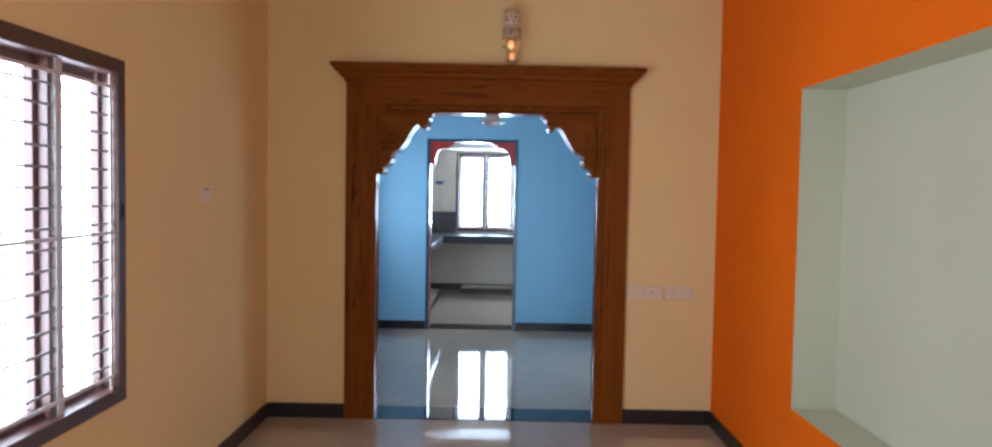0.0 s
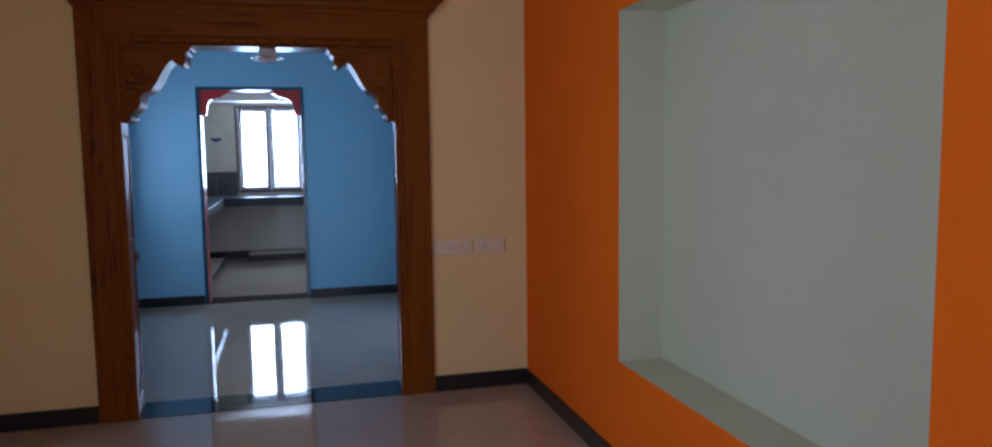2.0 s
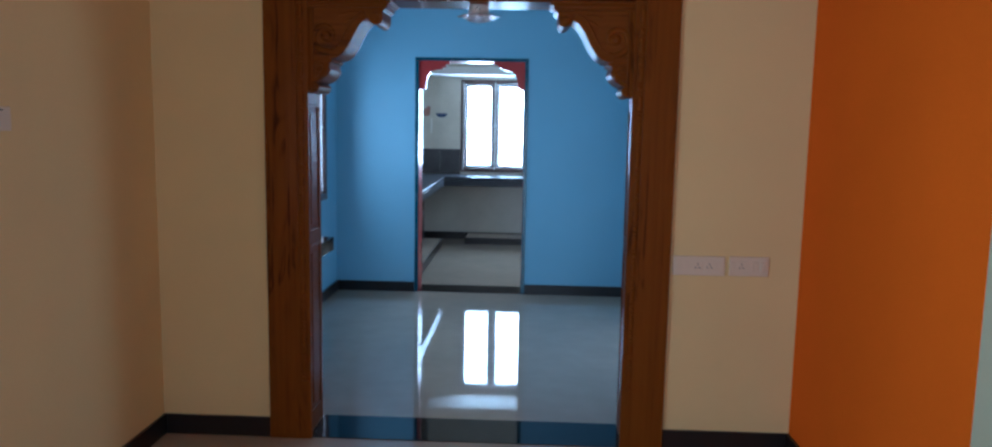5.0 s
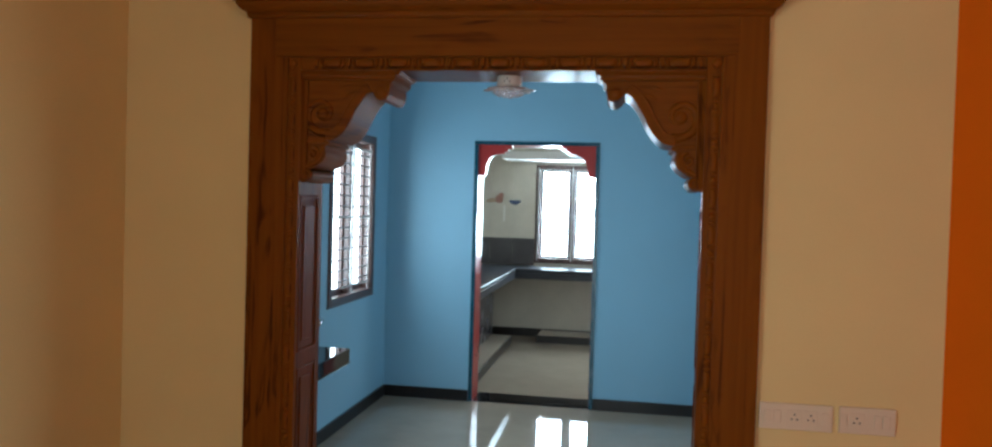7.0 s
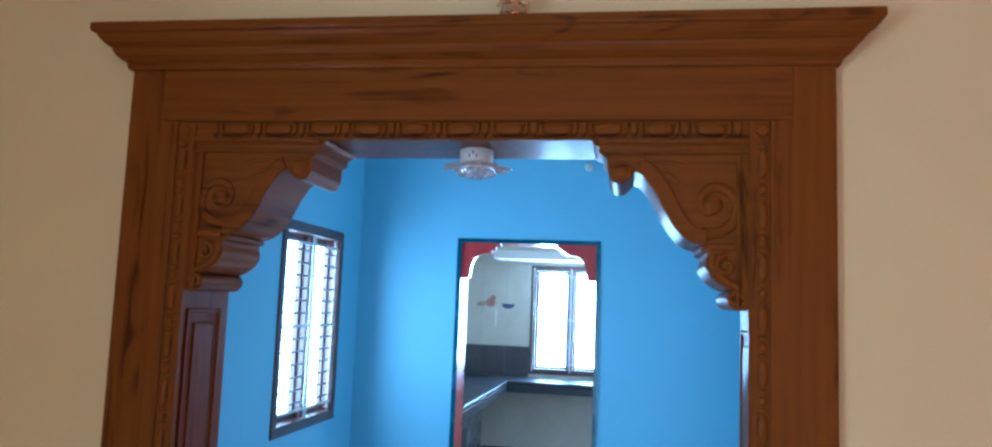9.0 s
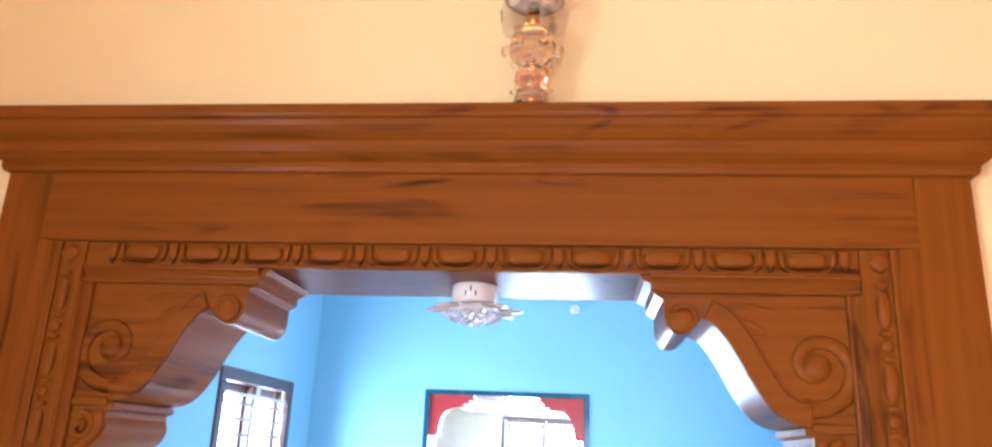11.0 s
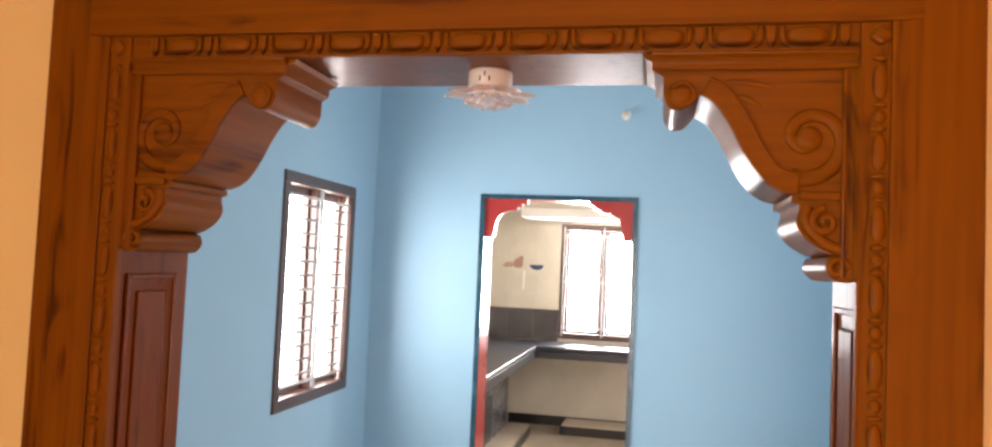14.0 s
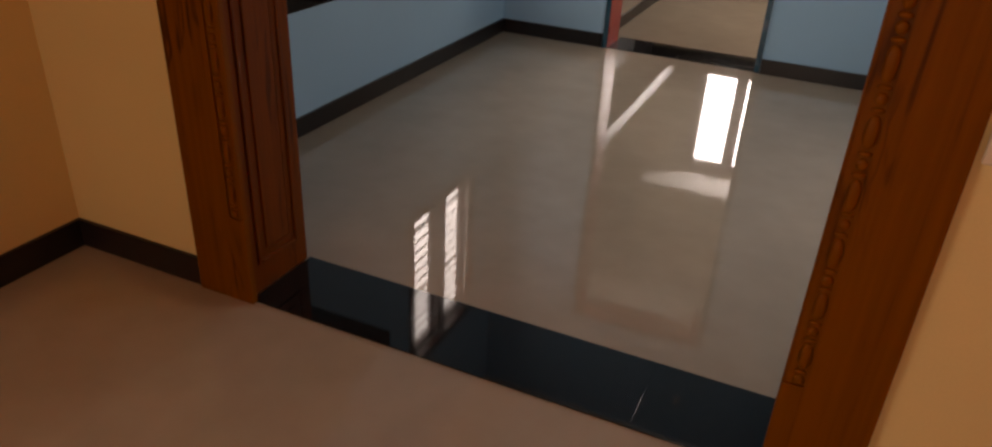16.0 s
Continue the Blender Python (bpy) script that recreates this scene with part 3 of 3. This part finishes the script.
    part("side_cove", add_run(bmesh.new(), [(s * (0.737 + z * 0.8), y) for y, z in dip], 1.660, 2.0325, "z"), TEAK_Z, bracket)
    for x0, z0, z1 in ((0.640, 1.795, 1.812),):
        a, b = sorted((s * x0, s * 0.711))
        part("ledge", box((a, -0.014, z0), (b, -0.004, z1), 0.004), TEAK_X, bracket)

# small crystal lamp under the arch
soffit_lamp = thing("soffit_lamp", "small round crystal lamp with pink glass petals under the arch", "lamp", at=(0.029, 0.14, 2.0705))
part("base", add_lathe(bmesh.new(), [(0.046, 0), (0.048, -0.004), (0.048, -0.036), (0.044, -0.04)], (0, 0, 0)), CERAMIC, soffit_lamp, "cream round base", True)
for dx, dz in ((-0.012, -0.024), (-0.002, -0.014), (0.008, -0.024)):
    part("slot", box((dx - 0.0015, -0.0495, dz - 0.005), (dx + 0.0015, -0.047, dz + 0.005)), DARK, soffit_lamp)
for k in range(8):
    a = 2 * math.pi * k / 8
    bm = bmesh.new()
    bmesh.ops.create_uvsphere(bm, u_segments=12, v_segments=8, radius=1, matrix=Matrix.Translation((0.060 * math.cos(a), 0.060 * math.sin(a), -0.048)) @ Matrix.Rotation(a, 4, "Z") @ Matrix.Rotation(radians(7), 4, "Y") @ Matrix.Diagonal((0.042, 0.025, 0.005, 1)))
    part("petal", bm, PINK_GLASS, soffit_lamp, "pale pink glass petal", True)
part("dish", add_lathe(bmesh.new(), [(0.044, -0.0405), (0.05, -0.046), (0.05, -0.052), (0.03, -0.056)], (0, 0, 0)), CERAMIC, soffit_lamp, "", True)
for ring, count, z in ((0.046, 10, -0.063), (0.026, 6, -0.069), (0.0, 1, -0.073)):
    for k in range(count):
        a = 2 * math.pi * (k + 0.3) / count
        bm = bmesh.new()
        bmesh.ops.create_icosphere(bm, subdivisions=1, radius=0.0115, matrix=Matrix.Translation((ring * math.cos(a), ring * math.sin(a), z)))
        part("crystal", bm, CLEAR, soffit_lamp, "faceted clear crystal")

# wall lamp over the arch
wall_lamp = thing("wall_lamp", "peach crystal glass wall lamp with frosted patterned shade above the arch", "lamp", at=(0.149, -0.066, 2.3775))
wall_lamp.scale = (1.0, 1.0, 1.022)
part("wall_plate", box((-0.03, 0.056, 0.02), (0.03, 0.0675, 0.15), 0.006), BRASS, wall_lamp)
part("arm", add_lathe(bmesh.new(), [(0.008, -0.06), (0.008, 0.02)], (0, 0, 0.085), 12, "y"), BRASS, wall_lamp, "", True)
part("stem", add_lathe(bmesh.new(), [(0.012, 0.0), (0.036, 0.001), (0.034, 0.010), (0.028, 0.022), (0.031, 0.036), (0.035, 0.050), (0.032, 0.064), (0.027, 0.074), (0.02, 0.080)], (0, 0, 0), 14), GLASS, wall_lamp, "ribbed peach glass stem")
part("bulb_body", add_lathe(bmesh.new(), [(0.02, 0.081), (0.030, 0.088), (0.043, 0.104), (0.048, 0.122), (0.044, 0.138), (0.034, 0.152), (0.028, 0.162)], (0, 0, 0), 12), GLASS, wall_lamp, "faceted peach glass bulb")
part("socket_mouth", add_lathe(bmesh.new(), [(0.012, 0.1985), (0.0135, 0.206), (0.0135, 0.218), (0.010, 0.220)], (0, 0, 0), 16), DARK, wall_lamp, "black bulb socket", True)
part("burner", add_lathe(bmesh.new(), [(0.010, 0.163), (0.015, 0.178), (0.013, 0.192), (0.011, 0.198)], (0, 0, 0), 16), BRASS, wall_lamp, "brass bulb holder", True)
# knobs of three sizes round the glass
for count, r, z, size in ((6, 0.050, 0.116, 0.0125), (8, 0.035, 0.084, 0.0065), (8, 0.036, 0.030, 0.006)):
    for k in range(count):
        a = 2 * math.pi * k / count
        bm = bmesh.new()
        bmesh.ops.create_icosphere(bm, subdivisions=2, radius=size, matrix=Matrix.Translation((r * math.cos(a), r * math.sin(a), z)))
        part("crystal", bm, GLASS, wall_lamp, "small peach crystal", True)
shade = part("shade", add_lathe(bmesh.new(), [(0.0565, 0.226), (0.0605, 0.226), (0.0600, 0.232), (0.0500, 0.340), (0.0475, 0.351), (0.0415, 0.353), (0.044, 0.343), (0.0565, 0.230), (0.0565, 0.226)], (0, 0, 0), 40, caps=False), SHADE, wall_lamp, "frosted tapered glass shade", True)
part("band", add_lathe(bmesh.new(), [(0.0570, 0.250), (0.0590, 0.251), (0.0535, 0.316), (0.0515, 0.317)], (0, 0, 0), 40, caps=False), SHADE_BAND, shade, "pale patterned band", True)
# clear skirt under the shade, its lower edge cut in scallops
bm = bmesh.new()
skirt_rows = []
for k in range(48):
    a = 2 * math.pi * k / 48
    low = 0.176 - 0.012 * abs(math.sin(3 * a))
    skirt_rows.append([bm.verts.new((r * math.cos(a), r * math.sin(a), z)) for r, z in ((0.0605, 0.2255), (0.0635, 0.2), (0.0645, low), (0.0625, low), (0.0615, 0.2), (0.0585, 0.2255))])
for k in range(48):
    p, q = skirt_rows[k], skirt_rows[(k + 1) % 48]
    for i in range(6):
        bm.faces.new((p[i], q[i], q[(i + 1) % 6], p[(i + 1) % 6]))
skirt = part("skirt", bm, THIN_GLASS, wall_lamp, "clear scalloped glass skirt", True)
for k in range(6):
    a = 2 * math.pi * k / 6
    bm = bmesh.new()
    bmesh.ops.create_uvsphere(bm, u_segments=12, v_segments=6, radius=1, matrix=Matrix.Translation((0.0640 * math.cos(a), 0.0640 * math.sin(a), 0.194)) @ Matrix.Rotation(a, 4, "Z") @ Matrix.Diagonal((0.0012, 0.015, 0.013, 1)))
    part("dot", bm, SHADE, skirt, "beige oval dot", True)
dots = random.Random(5)
for k in range(18):
    a, up = 2 * math.pi * (k + dots.uniform(-0.2, 0.2)) / 18, 0.270 + 0.024 * (k % 2) + dots.uniform(-0.003, 0.003)
    size = dots.uniform(0.0100, 0.0140)
    bm = bmesh.new()
    r = 0.0591 - (up - 0.251) * 0.085
    bmesh.ops.create_uvsphere(bm, u_segments=10, v_segments=6, radius=1, matrix=Matrix.Translation((r * math.cos(a), r * math.sin(a), up)) @ Matrix.Rotation(a, 4, "Z") @ Matrix.Diagonal((0.0013, size, size * 0.9, 1)))
    part("dot", bm, SHADE_DOT, shade, "brown oval dot", True)


# ---- windows ----
def side_window(name, x, hole, label, sashes, rods, thick):
    """A wooden window in a wall whose inner face is at x: frame, mullions, steel grille."""
    y0, y1, z0, z1 = hole
    w = thing(name, label, "window", kind="structure", at=(x, (y0 + y1) / 2, z0))
    base = Vector(w.location)

    def put(n, a, b, m, bevel=0.003, up=None):
        return part(n, box(Vector(a) - base, Vector(b) - base, bevel), m, up or w)

    d0, d1, f = x - 0.10, x + 0.012, 0.062
    frame_ob = thing("window_frame", "", "")
    frame_ob.parent = w
    for n, a, b in (("frame_rail", (d0, y0, z0), (d1, y1, z0 + f)), ("frame_rail", (d0, y0, z1 - f), (d1, y1, z1)), ("frame_stile", (d0, y0, z0 + f), (d1, y0 + f, z1 - f)), ("frame_stile", (d0, y1 - f, z0 + f), (d1, y1, z1 - f))):
        put(n, a, b, FRAME, 0.006, frame_ob)
    inner = (y0 + f, y1 - f)
    step = (inner[1] - inner[0]) / sashes
    for k in range(1, sashes):
        y = inner[0] + k * step
        put("mullion", (d0, y - 0.022, z0 + f), (x - 0.02, y + 0.022, z1 - f), FRAME)
        put("grille_upright", (x - 0.014, y + 0.006, z0 + 0.02), (x - 0.008, y + 0.046, z1 - 0.03), STEEL, 0.001)
    for k in range(sashes):
        a, b = inner[0] + k * step, inner[0] + (k + 1) * step
        for ya, yb in ((a + (0.023 if k else 0.001), a + (0.045 if k else 0.02)), (b - (0.045 if k < sashes - 1 else 0.02), b - (0.023 if k < sashes - 1 else 0.001))):
            put("sash_stile", (x - 0.095, ya, z0 + f + 0.001), (x - 0.06, yb, z1 - f - 0.001), FRAME)
        put("sash_rail", (x - 0.095, a + 0.046, z0 + f + 0.001), (x - 0.06, b - 0.046, z0 + f + 0.04), FRAME)
        put("sash_rail", (x - 0.095, a + 0.046, z1 - f - 0.04), (x - 0.06, b - 0.046, z1 - f - 0.001), FRAME)
    for y in (inner[0] + 0.006, inner[1] - 0.03):
        put("grille_upright", (x - 0.014, y, z0 + 0.03), (x - 0.008, y + 0.02, z1 - 0.04), STEEL, 0.001)
    for z in (z0 + f + 0.055, (z0 + z1) / 2, z1 - f - 0.055):
        put("grille_flat", (x - 0.007, inner[0] - 0.03, z - 0.007), (x - 0.002, inner[1] + 0.03, z + 0.007), STEEL, 0.001)
    for k in range(rods):
        z = z0 + f + 0.06 + (z1 - z0 - 2 * f - 0.12) * (k + 0.5) / rods
        bm = bmesh.new()
        add_box(bm, Vector((x - 0.022, inner[0], z - thick)) - base, Vector((x - 0.0145, inner[1], z + thick)) - base, 0.001)
        part("grille_rod", bm, ROD, w)
    return w


w1 = side_window("window_1", HALL_L, HALL_WIN, "dark wooden window with white steel grille, bright daylight outside", 3, 16, 0.0048)
w2 = side_window("window_2", DIN_L, DIN_WIN, "brown wooden window with pale steel grille, bright daylight outside", 2, 13, 0.0054)
for w, y, z in ((w1, -2.0, 1.45),):
    part("window_latch", box(Vector((HALL_L + 0.012, y - 0.006, z - 0.03)) - Vector(w.location), Vector((HALL_L + 0.022, y + 0.006, z + 0.03)) - Vector(w.location), 0.003), DARK, w, "small dark latch")

kw = thing("window_3", "brown wooden two-pane kitchen window, bright daylight outside", "window", kind="structure", at=(-0.155, FAR, KIT_WIN[2]))
kb = Vector(kw.location)
x0, x1, z0, z1 = KIT_WIN
for n, a, b in (("frame_rail", (x0, FAR - 0.012, z0), (x1, FAR + 0.1, z0 + 0.06)), ("frame_rail", (x0, FAR - 0.012, z1 - 0.06), (x1, FAR + 0.1, z1)), ("frame_stile", (x0, FAR - 0.012, z0 + 0.06), (x0 + 0.06, FAR + 0.1, z1 - 0.06)), ("frame_stile", (x1 - 0.06, FAR - 0.012, z0 + 0.06), (x1, FAR + 0.1, z1 - 0.06)), ("mullion", (-0.185, FAR - 0.005, z0 + 0.06), (-0.125, FAR + 0.09, z1 - 0.06))):
    part(n, box(Vector(a) - kb, Vector(b) - kb, 0.005), FRAME, kw)
for a, b in ((x0 + 0.06, -0.185), (-0.125, x1 - 0.06)):
    for n, p, q in (("sash_stile", (a + 0.001, FAR + 0.05, z0 + 0.061), (a + 0.03, FAR + 0.085, z1 - 0.061)), ("sash_stile", (b - 0.03, FAR + 0.05, z0 + 0.061), (b - 0.001, FAR + 0.085, z1 - 0.061)), ("sash_rail", (a + 0.031, FAR + 0.05, z0 + 0.061), (b - 0.031, FAR + 0.085, z0 + 0.09)), ("sash_rail", (a + 0.031, FAR + 0.05, z1 - 0.09), (b - 0.031, FAR + 0.085, z1 - 0.061))):
        part(n, box(Vector(p) - kb, Vector(q) - kb, 0.003), FRAME, kw)
for x in (x0 + 0.035, -0.155, x1 - 0.035):
    part("grille_upright", box(Vector((x - 0.007, FAR - 0.026, z0 + 0.03)) - kb, Vector((x + 0.007, FAR - 0.020, z1 - 0.03)) - kb, 0.001), STEEL, kw)
for z in (z0 + 0.12, (z0 + z1) / 2, z1 - 0.12):
    part("grille_flat", box(Vector((x0 + 0.02, FAR - 0.020, z - 0.005)) - kb, Vector((x1 - 0.02, FAR - 0.014, z + 0.005)) - kb, 0.001), STEEL, kw)

# ---- kitchen doorway ----
kd = thing("door_frame", "painted kitchen door frame, dark teal edge and red scalloped arch panel", "door frame", kind="structure", at=(-0.007, KD_Y, 0))
KL, KR, KT = -0.688, 0.244, 2.072
for n, a, b in (("edge_stile", (-0.722, -0.008, 0), (KL - 0.001, 0.0, KT)), ("edge_stile", (KR + 0.001, -0.008, 0), (0.277, 0.0, KT)), ("edge_head", (-0.722, -0.008, KT + 0.001), (0.277, 0.0, 2.102))):
    part(n, box(a, b, 0.002), TEAL, kd, "dark teal painted edge")
for n, a, b in (("jamb", (-0.7195, 0.001, 0), (KL, 0.247, 2.099)), ("jamb", (KR, 0.001, 0), (0.2745, 0.247, 2.099)), ("head", (KL + 0.001, 0.001, KT), (KR - 0.001, 0.247, 2.099))):
    part(n, box(a, b, 0.002), RED, kd, "red gloss painted reveal")
curve = [(0.0, -0.245), (0.052, -0.245), (0.058, -0.225)] + smooth_line([(0.058, -0.225), (0.064, -0.165), (0.090, -0.105), (0.140, -0.078), (0.205, -0.070)], 6) + [(0.205, -0.052), (0.236, -0.052), (0.236, -0.028), (0.270, -0.028), (0.270, -0.0005), (0.0, -0.0005)]
for s, x in ((1, KL + 0.0005), (-1, KR - 0.0005)):
    bm = add_prism(bmesh.new(), [(x + s * u, KT + z) for u, z in curve], 0.012, 0.072)
    bm.normal_update()
    for f in bm.faces:
        if abs(f.normal.y) < 0.5:
            f.material_index = 1
    part("scalloped_panel", bm, [RED, CERAMIC], kd, "red scalloped corner panel with white edge")

# ---- kitchen ----
top = thing("worktop", "black granite kitchen worktop turning a corner", "worktop", at=(-1.1, 5.2, 0.74))
tb = Vector(top.location)
part("slab", box(Vector((DIN_L, KD_BACK + 0.002, 0.825)) - tb, Vector((-0.755, FAR - 0.002, 0.868)) - tb, 0.010), WORKTOP, top)
part("slab", box(Vector((-0.754, 6.13, 0.825)) - tb, Vector((DIN_R, FAR - 0.002, 0.868)) - tb, 0.010), WORKTOP, top)
part("front_edge", box(Vector((-0.778, KD_BACK + 0.002, 0.752)) - tb, Vector((-0.757, 6.152, 0.824)) - tb, 0.003), WORKTOP, top)
part("front_edge", box(Vector((-0.756, 6.132, 0.752)) - tb, Vector((DIN_R, 6.152, 0.824)) - tb, 0.003), WORKTOP, top)
# flat black plate paints in the sink's shaded inside; nothing is cut
part("sink_dark_plate", box(Vector((-1.22, 3.95, 0.8685)) - tb, Vector((-0.86, 4.42, 0.873)) - tb, 0.002), DARK, top, "black plate for the shade inside the sink")
tagged(finish("worktop_support", box((-1.08, KD_BACK + 0.002, 0.091), (-1.005, 6.10, 0.824), 0.002), GREY_TILE), "grey tiled support wall under the worktop", "support", kind="structure")
# black sheet on the face, in place of a recess and its shade
part("opening_dark_sheet", box((-1.006, 4.55, 0.12), (-1.002, 5.32, 0.50)), DARK, bpy.data.objects["worktop_support"], "black sheet for the shade in the cylinder opening")
for name, a, b in (("kitchen_ledge_west", (DIN_L, KD_BACK + 0.07), (-0.772, 6.10)), ("kitchen_ledge_north", (-0.49, 6.26), (DIN_R, FAR - 0.016))):
    ledge = thing(name, "low beige tiled ledge with dark edge along the kitchen floor", "ledge", kind="structure", at=(a[0], a[1], 0))
    lb = Vector(ledge.location)
    part("tiled_top", box(Vector((*a, 0.0)) - lb, Vector((b[0] - 0.012, b[1] - 0.012, 0.09)) - lb if name.endswith("west") else Vector((*b, 0.09)) - lb, 0.002), TILE, ledge)
    if name.endswith("west"):
        part("dark_edge", box(Vector((b[0] - 0.0115, a[1], 0)) - lb, Vector((b[0], b[1], 0.086)) - lb, 0.001), SKIRT, ledge)
        part("dark_edge", box(Vector((a[0], b[1] - 0.0115, 0)) - lb, Vector((b[0] - 0.012, b[1], 0.086)) - lb, 0.001), SKIRT, ledge)
    else:
        part("dark_edge", box(Vector((a[0] - 0.0115, a[1] - 0.012, 0)) - lb, Vector((b[0], a[1] - 0.001, 0.086)) - lb, 0.001), SKIRT, ledge)
loft = thing("kitchen_loft", "cream plastered loft over the kitchen window", "loft", kind="structure", at=(0, FAR, 2.14))
part("loft_slab", box((-0.955, -0.55, 0), (DIN_R, -0.002, 0.09), 0.003), WHITE, loft)
part("loft_front", box((-0.955, -0.55, 0.091), (DIN_R, -0.50, CEIL - 2.141), 0.003), CREAM_TILE, loft)
# far wall tiles: a dark course above the worktop, pale courses with a printed row
tiles = thing("wall_tiles", "glazed kitchen wall tiles, dark lower course with pale courses above", "wall tiles", kind="structure", at=(0, FAR, 0.87))
for k in range(3):
    a = DIN_L + 0.001 + k * 0.2815
    b = min(a + 0.28, x0 - 0.002)
    part("dark_tile", box((a, -0.010, 0.001), (b, -0.001, 0.33), 0.0015), DARK_TILE, tiles)
    for r in range(4):
        part("pale_tile", box((a, -0.008, 0.333 + r * 0.302), (b, -0.001, 0.633 + r * 0.302), 0.0015), CREAM_TILE, tiles)
for k in range(4):
    a = x1 + 0.002 + k * 0.302
    part("dark_tile", box((a, -0.010, 0.001), (a + 0.30, -0.001, 0.33), 0.0015), DARK_TILE, tiles)
bm = bmesh.new()
for cx, cz, r, q in ((-1.058, 1.675, 0.052, 0), (-1.035, 1.725, 0.03, 1)):
    add_lathe(bm, [(r, 0.0), (r * 0.96, 0.002), (r * 0.4, 0.0028)], (cx, -0.0085, cz - 0.87), 20, "y")
part("printed_fruit", bm, FRUIT, tiles, "printed red fruit on a tile")
part("printed_leaf", add_prism(bmesh.new(), [(-1.23 + 0.15 * u, 1.645 - 0.87 + v) for u, v in ((0, 0), (0.2, 0.03), (0.6, 0.045), (1, 0.02), (0.7, -0.01), (0.2, -0.02))], -0.0105, -0.0085), LEAF, tiles, "printed brown leaf on a tile")
part("printed_bowl", add_prism(bmesh.new(), [(-0.86 + 0.075 * math.cos(a), 1.665 - 0.87 + 0.055 * math.sin(a)) for a in [math.pi * (1 + k / 14) for k in range(15)]], -0.0105, -0.0085), PRINT_BLUE, tiles, "printed blue bowl on a tile")
part("printed_stem", add_prism(bmesh.new(), [(-1.0, 1.40 - 0.87), (-0.985, 1.40 - 0.87), (-0.982, 1.60 - 0.87), (-1.0, 1.60 - 0.87)], -0.0095, -0.0085), CERAMIC, tiles, "pale printed stem on a tile")

# ---- dining room ----
shelf = finish("basin_shelf", box((DIN_L + 0.001, 0.255, 0.768), (-0.862, 0.934, 0.846), 0.003), GRANITE)
tagged(shelf, "black granite wash basin shelf fixed to the blue wall", "shelf")
bowl = thing("wash_basin", "amber glazed bowl wash basin with pale rim on the granite shelf", "basin", at=(-1.07, 0.60, 0.8465))
part("foot", add_lathe(bmesh.new(), [(0.055, 0), (0.058, 0.004), (0.05, 0.016), (0.045, 0.018)], (0, 0, 0), 32), AMBER, bowl, "", True)
part("bowl", add_lathe(bmesh.new(), [(0.046, 0.0185), (0.10, 0.04), (0.142, 0.08), (0.160, 0.125), (0.166, 0.14), (0.158, 0.14), (0.15, 0.12), (0.13, 0.08), (0.09, 0.045), (0.02, 0.03)], (0, 0, 0), 40), AMBER, bowl, "amber glazed bowl", True)
part("rim", add_lathe(bmesh.new(), [(0.167, 0.1405), (0.180, 0.172), (0.183, 0.176), (0.178, 0.177), (0.172, 0.172), (0.159, 0.1405), (0.167, 0.1405)], (0, 0, 0), 40, caps=False), RIM, bowl, "pale grey flared rim", True)
holder = thing("bulb_holder", "small white bulb holder on the blue wall", "bulb holder", at=(0.177, KD_Y, 2.613))
part("base", add_lathe(bmesh.new(), [(0.03, 0.0005), (0.03, 0.01), (0.02, 0.018)], (0, 0, 0), 20, "y"), CERAMIC, holder, "", True)
part("socket", add_lathe(bmesh.new(), [(0.016, 0.0185), (0.017, 0.045), (0.012, 0.055)], (0, 0, 0), 20, "y"), PLASTIC, holder, "", True)


# ---- switches ----
def switch_board(a, b, z0, z1, sockets, switches):
    """A flush plate on the arch wall with round socket holes and rocker switches."""
    board = thing("switch_board", "white plastic switch board with sockets on the cream wall", "switch board", "switch boards", at=((a + b) / 2, 0, (z0 + z1) / 2))
    w, h = (b - a) / 2, (z1 - z0) / 2
    part("plate", box((-w, -0.011, -h), (w, -0.0005, h), 0.004), PLASTIC, board)
    for u in sockets:
        s = part("socket", box((u - 0.022, -0.0135, -0.024), (u + 0.022, -0.0112, 0.024), 0.001), PLASTIC, board)
        for du, dv in ((-0.009, -0.007), (0.009, -0.007), (0, 0.009)):
            part("hole", add_lathe(bmesh.new(), [(0.0032, 0.0136), (0.0032, 0.0142)], (u + du, 0, dv), 10, "y"), DARK, s, "dark pin hole")
    for u in switches:
        part("rocker", box((u - 0.011, -0.0150, -0.022), (u + 0.011, -0.0112, 0.022), 0.002), PLASTIC, board)
    return board


switch_board(0.953, 1.192, 0.846, 0.936, (-0.005, 0.048), (-0.095, -0.06, 0.095))
switch_board(1.212, 1.392, 0.848, 0.938, (-0.035,), (0.03, 0.06, -0.078))
west = thing("switch_box", "small grey switch plate on the cream wall", "switch", at=(HALL_L, -1.09, 1.51))
part("plate", box((0.0005, -0.07, -0.04), (0.012, 0.07, 0.04), 0.003), PLASTIC, west)
part("rocker", box((0.0122, -0.03, -0.02), (0.016, -0.005, 0.02), 0.001), PLASTIC, west)
part("slot", box((0.0122, -0.04, 0.026), (0.0135, 0.03, 0.030)), DARK, west)
